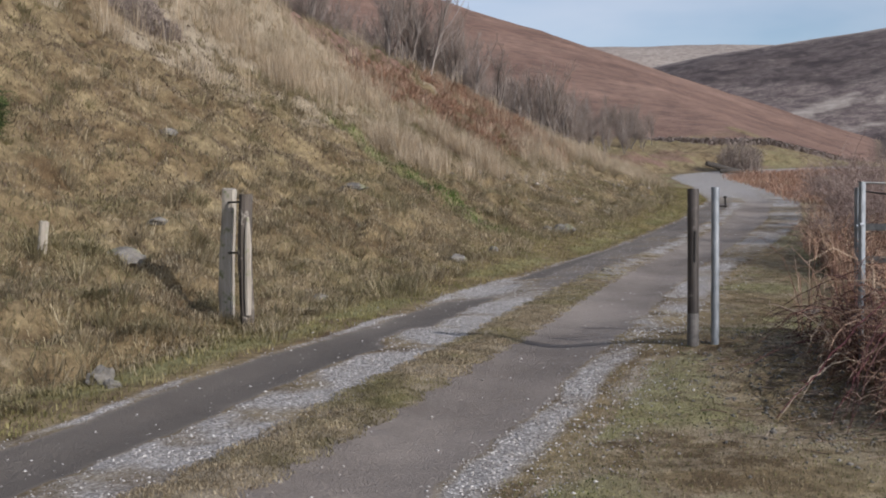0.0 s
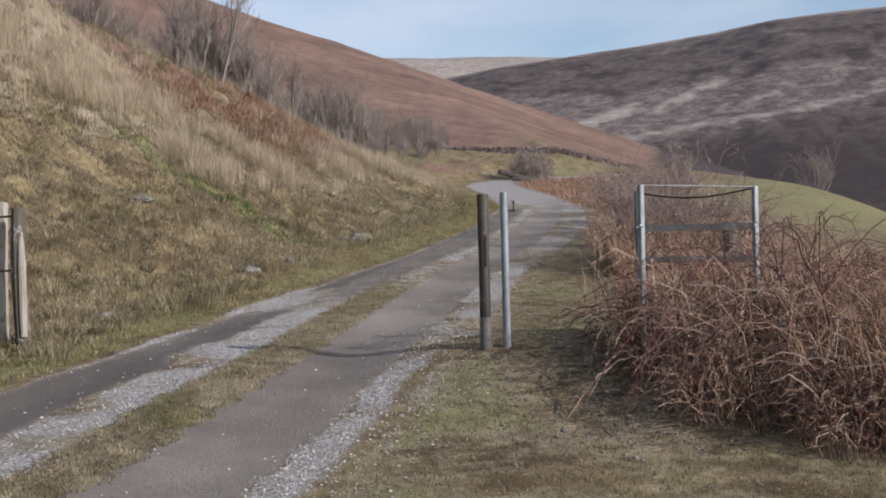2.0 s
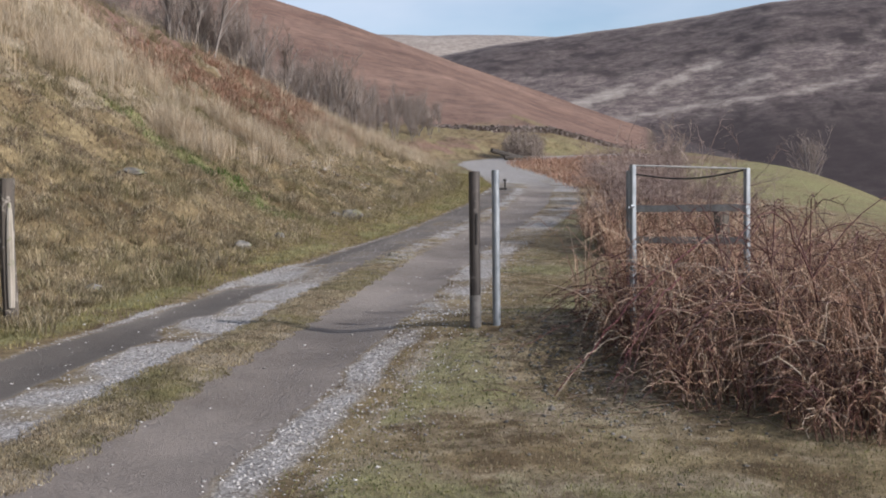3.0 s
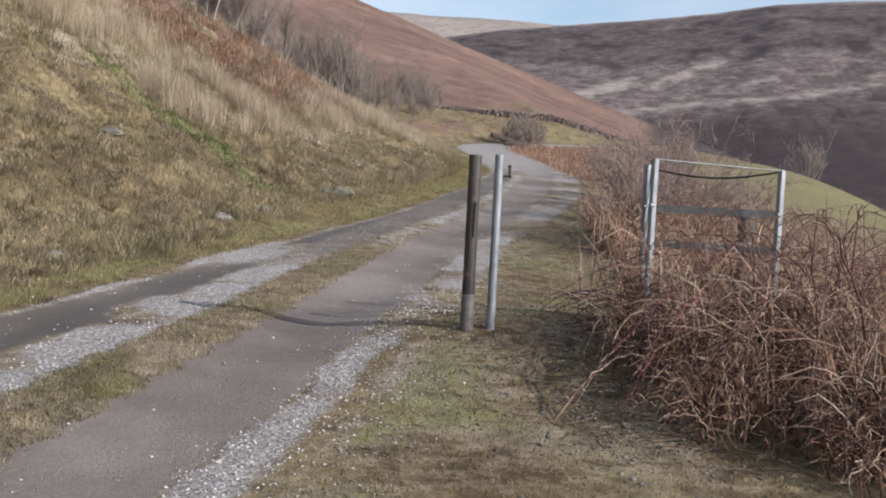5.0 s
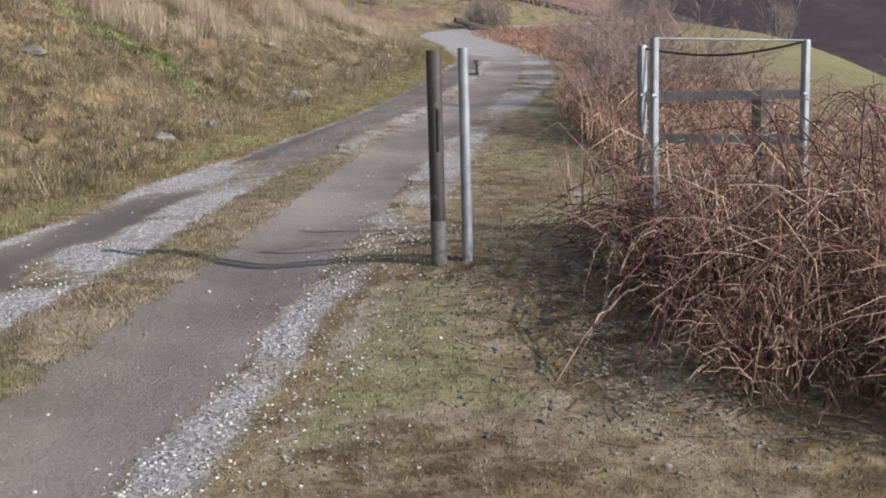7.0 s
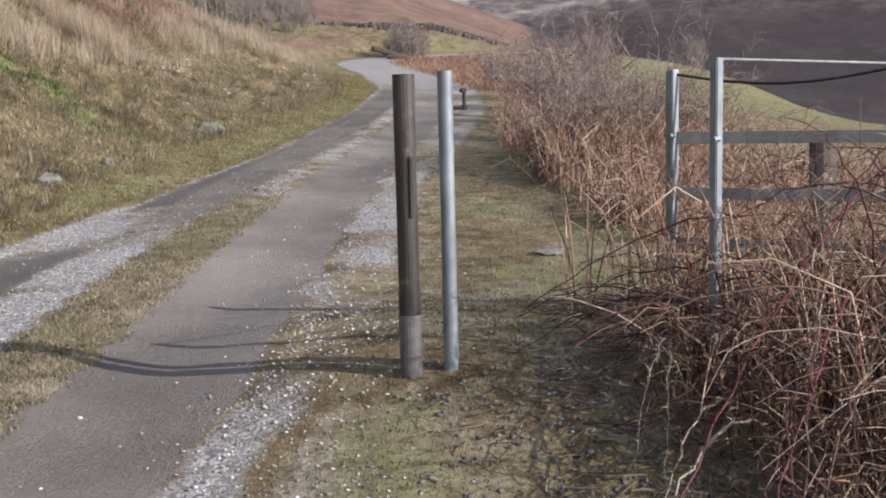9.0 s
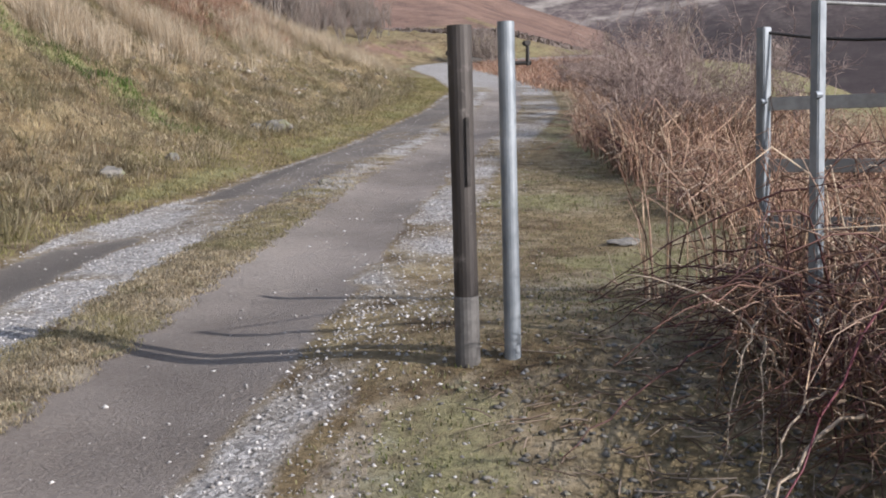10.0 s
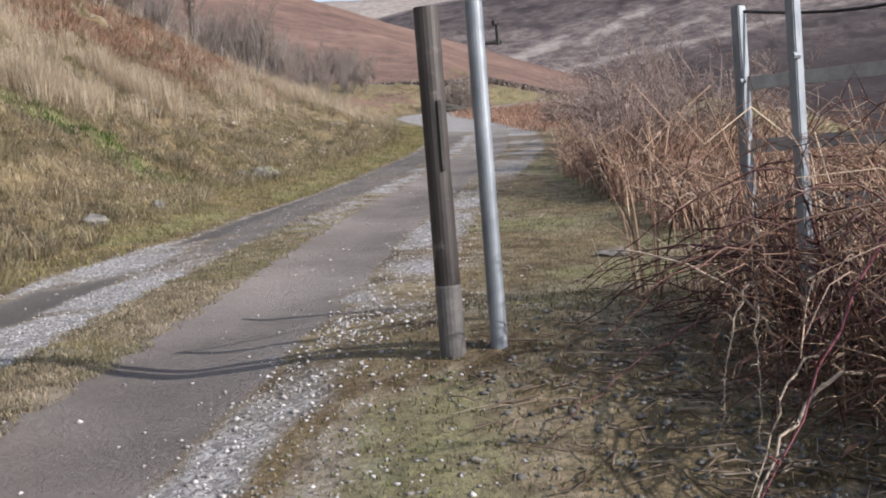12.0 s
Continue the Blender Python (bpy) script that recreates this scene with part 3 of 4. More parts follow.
def build_posts():
    p = round_post("gate_post", 2.013, 8.724, 1.92, 0.043, M_RUST, "brown weathered round steel gate post standing on the verge")
    z = ground(2.013, 8.724)
    part("base_sleeve", tube(bmesh.new(), [(2.013, 8.724, z - .1), (2.013, 8.724, z + .24), (2.013, 8.724, z + .25)], [.0455, .0452, .0435], 20), M_SLEEVE, p, "dull grey sleeve")
    bm = box(bmesh.new(), (2.013 + .002, 8.724 - .051, 1.36), (2.013 + .016, 8.724 - .038, 1.60), .002)
    part("slot_plate", bm, M_DARKIRON, p, "dark iron strip")
    p = round_post("gate_post", 2.177, 8.706, 1.93, 0.030, M_GALV, "slim galvanised steel post with a latch beside the brown post")
    bm = tube(bmesh.new(), [(2.19, 8.70, 1.785), (2.262, 8.69, 1.785)], [.007, .007], 8)
    tube(bm, [(2.25, 8.69, 1.775), (2.25, 8.69, 1.85)], [.007, .007], 8)
    box(bm, (2.235, 8.675, 1.843), (2.258, 8.705, 1.862), .003)
    part("latch", bm, M_DARKIRON, p, "small dark iron latch")


build_posts()
GF, GR, GB = (3.147, 8.307), (4.149, 8.506), (3.436, 9.221)


def square_post(name, x, y, top, half, parent, turn=0):
    z = ground(x, y)
    bm = box(bmesh.new(), (-half, -half, z - .1), (half, half, top), .004, pose(x, y, 0, 0, 0, turn))
    return part(name, bm, M_GALV, parent)


def build_kissing_gate():
    x, y = (GF[0] + GR[0] + GB[0]) / 3, (GF[1] + GR[1] + GB[1]) / 3
    t = thing("kissing_gate", pose(x, y, ground(x, y)), "galvanised V-shaped kissing gate enclosure overgrown by brambles", "gate")
    for (px, py), top, half in ((GF, 1.95, .019), (GR, 1.93, .02), (GB, 1.94, .023)):
        post = square_post("post", px, py, top, half, t, 20)
        part("bolt", tube(bmesh.new(), [(px - .03, py - .03, top - .31), (px + .0, py - .018, top - .31)], [.012, .012], 8), M_GALV, post)
    a, b = Vector((*GB, 0)), Vector((*GR, 0))
    ang = math.degrees(math.atan2(b.y - a.y, b.x - a.x))
    ln = (b - a).length
    for z in (1.62, 1.36, 1.12, .88):
        bm = box(bmesh.new(), (0.02, -.006, -.028), (ln - .02, .006, .028), .002, Matrix.Translation((*GB, z)) @ pose(0, 0, 0, 0, 0, ang))
        part("rail", bm, M_RAIL, t)
    pts = [(GF[0] + (GR[0] - GF[0]) * k / 8, GF[1] + (GR[1] - GF[1]) * k / 8, 1.945 - .02 * k / 8) for k in range(9)]
    part("top_rod", tube(bmesh.new(), pts, [.0068] * 9, 8), M_ROD, t)
    pts = [(GB[0] + (GR[0] - GB[0]) * k / 8, GB[1] + (GR[1] - GB[1]) * k / 8, 1.92 - .06 * math.sin(math.pi * k / 8)) for k in range(9)]
    part("bent_rod", tube(bmesh.new(), pts, [.0068] * 9, 8), M_DARKIRON, t)


build_kissing_gate()


def rough_post(x, y, height, r, material, label, lean=(0.02, 0.0), seed=1, strip=False):
    """A split log, uneven along its length."""
    z = ground(x, y)
    t = thing("wooden_post", pose(x, y, z), label, "post", "old posts")
    bm = bmesh.new()
    R = random.Random(seed)
    prof = [1 + R.uniform(-.16, .16) for _ in range(12)]
    rings = []
    n = 14
    for k in range(n + 1):
        h = -0.15 + (height + .15) * k / n
        ring = []
        for s in range(12):
            a = 2 * math.pi * s / 12
            rr = r * prof[s] * (1 + .05 * math.sin(3 * h + s) + R.uniform(-.03, .03))
            top = R.uniform(-.012, .012) if k == n else 0
            ring.append(bm.verts.new((x + lean[0] * h + rr * math.cos(a) + .008 * math.sin(4 * h + seed), y + lean[1] * h + rr * math.sin(a), z + h + top)))
        rings.append(ring)
    for r0, r1 in zip(rings, rings[1:]):
        for s in range(12):
            bm.faces.new((r0[s], r0[(s + 1) % 12], r1[(s + 1) % 12], r1[s]))
    bm.faces.new(rings[-1])
    bmesh.ops.recalc_face_normals(bm, faces=bm.faces)
    part("log", bm, material, t, smooth=False)
    return t, z


def build_left_posts():
    rough_post(-2.158, 11.097, 1.30, .075, M_PALEWOOD, "pale split wooden gate post with bleached grain", (.02, 0), 3)
    t, z = rough_post(-1.90, 10.80, 1.29, .060, M_DARKWOOD, "dark old wooden post with a pale bare strip", (.0, 0), 8)
    bm = bmesh.new()
    tube(bm, [(-1.90 + .03, 10.80 - .055, z + .12 + .95 * k / 8) for k in range(9)], [.028, .033, .035, .034, .032, .034, .03, .026, .014], 8)
    part("bare_strip", bm, M_PALEWOOD, t, "pale strip bare of bark")
    for h in (1.22, .72):
        part("hinge_pin", tube(bmesh.new(), [(-2.12, 11.02, z + h), (-1.95, 10.84, z + h)], [.011, .011], 6), M_DARKIRON, t)


build_left_posts()


# ---- loose stones, grass, thickets ----
def beside(s_index, off):
    """Places at the offset off (right positive) from the track's samples."""
    return tx[s_index] + gy[s_index] * off, ty[s_index] - gx[s_index] * off


def blades(name, x, y, height, width, lean, material, bend=0.5, az=None):
    """One triangle strip of three triangles for each blade."""
    n = len(x)
    z = land(x, y)
    if az is None:
        az = rng.uniform(0, 2 * np.pi, n)
    side = az + np.pi / 2 + rng.uniform(-.6, .6, n)
    dx, dy = np.cos(az) * lean, np.sin(az) * lean
    sx, sy = np.cos(side) * width / 2, np.sin(side) * width / 2
    P = np.empty((n, 5, 3))
    P[:, 0] = np.stack([x - sx, y - sy, z - .01], 1)
    P[:, 1] = np.stack([x + sx, y + sy, z - .01], 1)
    mx, my, mz = x + dx * height * .35, y + dy * height * .35, z + height * .62
    P[:, 2] = np.stack([mx - sx * .7, my - sy * .7, mz], 1)
    P[:, 3] = np.stack([mx + sx * .7, my + sy * .7, mz], 1)
    P[:, 4] = np.stack([x + dx * height, y + dy * height, z + height * (1 - bend * lean ** 2)], 1)
    k = np.arange(n)[:, None, None] * 5
    F = (k + np.array([[0, 1, 3], [0, 3, 2], [2, 3, 4]])[None]).reshape(-1, 3)
    return mesh_np(name, P.reshape(-1, 3), F)


def rods(name, P, R, sides=3):
    """Tapered rods: P (n, k, 3), R (n, k)."""
    n, k, _ = P.shape
    T = np.gradient(P, axis=1)
    T /= np.linalg.norm(T, axis=2, keepdims=True) + 1e-9
    ref = np.where(np.abs(T[..., 2:3]) > .9, np.array([1.0, 0, 0]), np.array([0, 0, 1.0]))
    U = np.cross(T, ref)
    U /= np.linalg.norm(U, axis=2, keepdims=True) + 1e-9
    V = np.cross(T, U)
    a = 2 * np.pi * np.arange(sides) / sides
    verts = P[:, :, None] + R[:, :, None, None] * (np.cos(a)[:, None] * U[:, :, None] + np.sin(a)[:, None] * V[:, :, None])
    i, j, q = np.meshgrid(np.arange(n), np.arange(k - 1), np.arange(sides), indexing="ij")
    i, j, q = i.ravel(), j.ravel(), q.ravel()
    q2 = (q + 1) % sides
    idx = lambda jj, qq: (i * k + jj) * sides + qq
    return mesh_np(name, verts.reshape(-1, 3), np.stack([idx(j, q), idx(j, q2), idx(j + 1, q2), idx(j + 1, q)], 1))


def pick(n, y0, y1, o0, o1):
    """n places along the track between y0 and y1, offset o0 to o1."""
    ok = np.where((ty > y0) & (ty < y1))[0]
    k = rng.choice(ok, n)
    off = rng.uniform(o0, o1, n)
    x, y = beside(k, off)
    return x + rng.uniform(-.2, .2, n), y + rng.uniform(-.3, .3, n)


def keep(x, y, w):
    m = rng.random(len(x)) < w
    return x[m], y[m]


def build_grass():
    # short turf of the verges
    x, y = np.concatenate([rng.uniform(.2, 6.5, 150000), rng.uniform(2, 8, 60000)]), np.concatenate([4 + 13 * rng.random(150000) ** 1.4, rng.uniform(12, 32, 60000)])
    d = track_d(x, y)
    n1 = fnoise(x * .8, y * .8, 3, 41)
    m = (d > np.interp(y, [8, 11, 17, 26], [1.4, 1.66, 1.6, 2.0]) + .35 * (rng.random(len(x)) - .3)) & (d < 6) & (rng.random(len(x)) < .35 + .9 * n1)
    x, y, n1 = x[m], y[m], n1[m]
    g = rng.random(len(x)) < .12 + .6 * sstep(.48, .68, n1)
    for sel, mat, nm, lab in ((g, M_GREENBLADE, "verge_grass", "short green turf on the verge"), (~g, M_TURF, "dry_verge_grass", "short dry turf on the verge")):
        k = int(sel.sum())
        me = blades(nm, x[sel], y[sel], rng.uniform(.008, .026, k), rng.uniform(.003, .007, k), rng.uniform(.5, 1.6, k), mat)
        tagged(part(nm, me, mat), lab, "grass", kind="stuff")
    # the middle of the track
    x, y = pick(90000, 3, 18, -.30, .24)
    z3 = fnoise(x * 2.2, y * 2.2, 3, 43)
    off = track_d(x, y)
    x, y = keep(x, y, (.25 + .75 * sstep(.2, .42, z3)) * (1 - sstep(11, 18, y)) * (off > -.36) * (off < .30))
    k = len(x)
    tagged(part("track_grass", blades("track_grass", x, y, rng.uniform(.010, .034, k), rng.uniform(.003, .008, k), rng.uniform(.6, 1.8, k), M_MAT), M_MAT),
           "dry tufty grass between the ruts", "grass", kind="stuff")
    # left verge
    x, y = pick(80000, 4, 45, -2.7, -1.0)
    x, y = keep(x, y, (.4 + .6 * fnoise(x, y, 2, 61)) * (-track_d(x, y) > np.interp(y, [9, 13, 20], [1.68, 1.48, 1.04])))
    k = len(x)
    tagged(part("roadside_grass", blades("roadside_grass", x, y, rng.uniform(.02, .06, k), rng.uniform(.005, .011, k), rng.uniform(.3, 1.3, k), M_ROADSIDE), M_ROADSIDE),
           "olive grass along the foot of the bank", "grass", kind="stuff")
    # tussocks over the bank
    cx, cy = pick(6600, 4, 56, -15.5, -2.0)
    l = -track_d(cx, cy)
    stony = np.exp(-((l - 4.3) / 1.1) ** 2 - ((cy - 32) / 5) ** 2)
    brown = sstep(5.2, 6.4, l) * (1 - sstep(9, 10.5, l)) * (1 - sstep(22, 25, cy))
    cx, cy = keep(cx, cy, (.35 + .65 * sstep(.35, .6, fnoise(cx * .7, cy * .7, 3, 62))) * (1 - .8 * stony) * (1 - .55 * brown) * (1 - .8 * np.exp(-((cy - 21.75 - .85 * (l - 4.6)) / .5) ** 2) * (l < 8.5)))
    c = np.repeat(np.arange(len(cx)), 40)
    size = (.10 + .30 * rng.random(len(cx)) ** 2)[c]
    a = rng.uniform(0, 2 * np.pi, len(c))
    rr = size * .55 * np.sqrt(rng.random(len(c)))
    x, y = cx[c] + rr * np.cos(a), cy[c] + rr * np.sin(a)
    down = np.arctan2(-gx[100], gy[100])
    az = np.where(rng.random(len(c)) < .6, a, down + rng.normal(0, .5, len(c)))
    me = blades("bank_grass", x, y, size * rng.uniform(.45, 1.05, len(c)), rng.uniform(.006, .013, len(c)), .35 + 1.1 * rr / size + rng.uniform(0, .5, len(c)), M_BLADE, .3, az)
    x, y = pick(190000, 4.5, 34, -9, -1.9)
    l = -track_d(x, y)
    x, y = keep(x, y, sstep(1.9, 2.4, l) * (.55 + .45 * sstep(.36, .56, fnoise(x * 1.6, y * 1.6, 2, 63))) * (1 - .6 * sstep(5.4, 6.6, l) * (1 - sstep(21, 24, y))))
    k = len(x)
    mat_ = blades("bank_mat", x, y, rng.uniform(.03, .11, k), rng.uniform(.007, .016, k), rng.uniform(.6, 1.9, k), M_MAT, .25)
    tagged(part("matted_grass", mat_, M_MAT), "short matted beige grass over the bank", "grass", kind="stuff")
    tagged(part("bank_grass", me, M_BLADE), "matted dry tussock grass covering the bank", "grass", kind="stuff")
    x, y = pick(110000, 17.5, 26.5, -8.8, -2.3)
    l = -track_d(x, y)
    n1 = fnoise(x * .8, y * .8, 3, 41)
    x, y = keep(x, y, np.exp(-((y - 21.75 + .5 * (n1 - .5) - .85 * (l - 4.6)) / .40) ** 2) * (.16 + .84 * np.exp(-((l - 4.6) / .7) ** 2)) * sstep(.32, .5, n1 + .12))
    k = len(x)
    tagged(part("runnel_grass", blades("runnel_grass", x, y, rng.uniform(.03, .12, k), rng.uniform(.006, .014, k), rng.uniform(.3, 1.4, k), M_RUNNEL), M_RUNNEL),
           "lush green grass along a wet runnel", "grass", kind="stuff")
    # brown litter and low scrub in patches on the bank
    x, y = pick(120000, 5, 40, -14, -2.6)
    l = -track_d(x, y)
    x, y = keep(x, y, np.maximum(.45 * sstep(.52, .66, fnoise(x * .35, y * .5, 3, 68)), sstep(4.8, 6.2, l) * (1 - sstep(9.5, 11, l)) * (1 - sstep(22, 25, y)) * sstep(.34, .5, fnoise(x * .6, y * .6, 3, 69))) * sstep(2.6, 4, l))
    k = len(x)
    tagged(part("bank_litter", blades("bank_litter", x, y, rng.uniform(.02, .09, k), rng.uniform(.006, .018, k), rng.uniform(.7, 2.0, k), M_HEATH, .2), M_HEATH),
           "brown withered litter and heather on the bank", "undergrowth", kind="stuff")
    # tall straw grass high on the bank and along its crest
    cx, cy = pick(5200, 8, 58, -17, -3.6)
    l = -track_d(cx, cy)
    n2 = fnoise(cx * .25, cy * .25, 3, 42)
    n5 = fnoise(cx * .5, cy * .5, 2, 66)
    w = sstep(5.6, 7.6, l + 4 * (n2 - .5)) * sstep(18, 24, cy) * sstep(.38, .58, n5) + .5 * np.exp(-((l - 5.2) / .8) ** 2) * sstep(20, 24, cy) * (1 - sstep(30, 34, cy))
    w = np.where(cy > 38, np.maximum(w, sstep(3.2, 4.2, l)), w)
    cx, cy = keep(cx, cy, w * np.where((cy > 28) & (l < 10), .2, .36))
    spots = [(-4.3, 25.2, .9), (-5.4, 26.4, 1.2), (-4.1, 29.6, 1.2), (-1.4, 24.5, .35), (-1.2, 25.1, .45), (.5, 27.0, .35), (-.15, 27.7, .45), (-2.6, 28.0, .9), (2.2, 33.5, .7), (4.2, 39, .8), (6.0, 44, .8)]
    cx = np.concatenate([cx] + [rng.normal(a, r, 45) for a, b, r in spots])
    cy = np.concatenate([cy] + [rng.normal(b, r, 45) for a, b, r in spots])
    c = np.repeat(np.arange(len(cx)), 42)
    a = rng.uniform(0, 2 * np.pi, len(c))
    rr = .22 * np.sqrt(rng.random(len(c)))
    tall = (rng.uniform(.35, .95, len(cx)) * (.6 + .6 * fnoise(cx * .9, cy * .9, 2, 67)))[c]
    me = blades("straw_grass", cx[c] + rr * np.cos(a), cy[c] + rr * np.sin(a), tall * rng.uniform(.6, 1.1, len(c)), rng.uniform(.004, .010, len(c)),
                rng.uniform(.1, .75, len(c)), M_STRAW, .4, a)
    tagged(part("straw_grass", me, M_STRAW), "tall bleached straw-coloured moor grass on the bank", "grass", kind="stuff")
    # dead bracken on the bank and beside the far track
    x, y = pick(90000, 26, 48, -12, -4.6)
    l = -track_d(x, y)
    n1 = fnoise(x * .8, y * .8, 3, 41)
    x, y = keep(x, y, sstep(5.0, 6.4, l + 2.4 * (fnoise(x * .25, y * .25, 3, 42) - .5)) * (1 - sstep(9.4, 10.6, l)) * sstep(28, 32, y) * (1 - sstep(41, 47, y)) * sstep(.34, .5, n1))
    x2, y2 = pick(9000, 36, 68, 1.7, 6)
    x, y = np.concatenate([x, x2]), np.concatenate([y, y2])
    k = len(x)
    me = blades("bracken", x, y, rng.uniform(.08, .34, k), rng.uniform(.010, .030, k), rng.uniform(.4, 1.6, k), M_RUSTY, .3)
    tagged(part("dead_bracken", me, M_RUSTY), "rust-red dead bracken lying on the bank", "bracken", kind="stuff")


def pebble_mesh(name, x, y, r, sink=.35):
    n = len(x)
    z = land(x, y)
    base = np.array([[1, 0, 0], [0, 1, 0], [-1, 0, 0], [0, -1, 0], [0, 0, 1], [0, 0, -1]], float)
    F = np.array([[0, 1, 4], [1, 2, 4], [2, 3, 4], [3, 0, 4], [1, 0, 5], [2, 1, 5], [3, 2, 5], [0, 3, 5]])
    P = base[None] * rng.uniform(.6, 1.3, (n, 6, 1)) + rng.uniform(-.25, .25, (n, 6, 3))
    P = P * r[:, None, None] * np.array([1, 1, .6])
    a = rng.uniform(0, 2 * np.pi, n)
    X, Y = P[..., 0] * np.cos(a)[:, None] - P[..., 1] * np.sin(a)[:, None], P[..., 0] * np.sin(a)[:, None] + P[..., 1] * np.cos(a)[:, None]
    V = np.stack([X + x[:, None], Y + y[:, None], P[..., 2] + (z + r * (.6 - sink) * .6)[:, None]], 2)
    return mesh_np(name, V.reshape(-1, 3), (np.arange(n)[:, None, None] * 6 + F[None]).reshape(-1, 3))


def build_gravel():
    x, y = pick(110000, 3.5, 24, -1.7, 2.0)
    a, b = zones(x, y, None)
    x, y = keep(x, y, a[:, 0] * .9 * np.clip(14 / y, 0, 1) ** 1.5 + .012 * (np.abs(track_d(x, y)) < 2))
    x2, y2 = pick(16000, 4, 10.5, 1.15, 2.1)
    x2, y2 = keep(x2, y2, .45 * np.exp(-np.maximum(track_d(x2, y2) - 1.3, 0) / .22))
    x, y = np.concatenate([x, x2]), np.concatenate([y, y2])
    r = .0035 + .010 * rng.random(len(x)) ** 3
    tagged(part("gravel", pebble_mesh("gravel", x, y, r), M_PEBBLE), "loose pale grey limestone chippings on the track", "gravel", kind="stuff")
    x, y = pick(2200, 4, 30, -2.2, 2.2)
    r = .0035 + .014 * rng.random(len(x)) ** 5
    tagged(part("pebbles", pebble_mesh("pebbles", x, y, r), M_PEBBLE), "scattered pale pebbles on track and verge", "pebbles", kind="stuff")
    x, y = pick(14000, 23, 40, -6.8, -2.3)
    l = -track_d(x, y)
    x, y = keep(x, y, sstep(.36, .58, fnoise(x * .5, y * .5, 2, 71)) * (.12 + .88 * np.exp(-((l - 4.3) / 1.1) ** 2 - ((y - 32) / 4.5) ** 2)))
    r = .010 + .085 * rng.random(len(x)) ** 5
    tagged(part("scree", pebble_mesh("scree", x, y, r), M_SCREE), "pale broken scree showing through the bank", "stones", kind="stuff")


def boulder(name, x, y, size, squash, seed, label, turn=0, sink=.3):
    bm = bmesh.new()
    bmesh.ops.create_icosphere(bm, subdivisions=3, radius=1)
    for v in bm.verts:
        n = noise.fractal(v.co * 1.1 + Vector((seed * 3.1, seed, 0)), 1.0, 2.0, 4)
        v.co *= 1 + .38 * n
        v.co = Vector((round(v.co.x * 4) / 4 * .3 + v.co.x * .7, v.co.y, round(v.co.z * 5) / 5 * .35 + v.co.z * .65))
        v.co = Vector((v.co.x * size, v.co.y * size * .7, v.co.z * size * squash))
    z = ground(x, y)
    bmesh.ops.transform(bm, matrix=pose(x, y, z + size * squash * (.7 - sink), 0, 0, turn), verts=bm.verts)
    me = bpy.data.meshes.new(name)
    bm.to_mesh(me)
    bm.free()
    tagged(part(name, me, M_STONE), label, "rock", "rocks on the bank")


def build_rocks():
    boulder("boulder", -3.6, 12.2, .28, .42, 1, "pale flat limestone boulder set in the grassy bank", 20)
    boulder("boulder", -2.42, 8.2, .11, .8, 2, "upright grey stone beside the ditch", 50)
    boulder("boulder", -2.28, 8.05, .07, .6, 3, "small pale stone beside the ditch")
    boulder("boulder", 2.05, 22.25, .24, .55, 4, "mossy grey boulder at the foot of the bank", 10)
    boulder("boulder", 1.72, 22.0, .15, .5, 9, "small grey stone at the foot of the bank", 70)
    boulder("boulder", -1.8, 18.75, .24, .3, 5, "flat pale rock lying on the bank", 15, .5)
    boulder("boulder", 3.87, 12.0, .13, .25, 6, "flat pale stone lying on the verge", 5)
    boulder("boulder", 2.19, 16.0, .075, .5, 7, "dark stone lying in the track", 30)
    boulder("boulder", 2.126, 6.86, .022, .7, 8, "small white stone in the turf")
    boulder("boulder", .04, 16.73, .13, .6, 10, "grey stone at the foot of the bank", 40)
    boulder("boulder", -1.5, 13.0, .10, .5, 11, "grey stone half sunk in the bank", 40)
    boulder("boulder", .6, 18.3, .11, .6, 12, "rounded pale stone at the foot of the bank", 80)
    boulder("boulder", -3.6, 13.6, .12, .4, 13, "pale stone half sunk in the bank", 10)
    boulder("boulder", -4.6, 17.5, .16, .4, 14, "pale stone half sunk in the bank", 60)


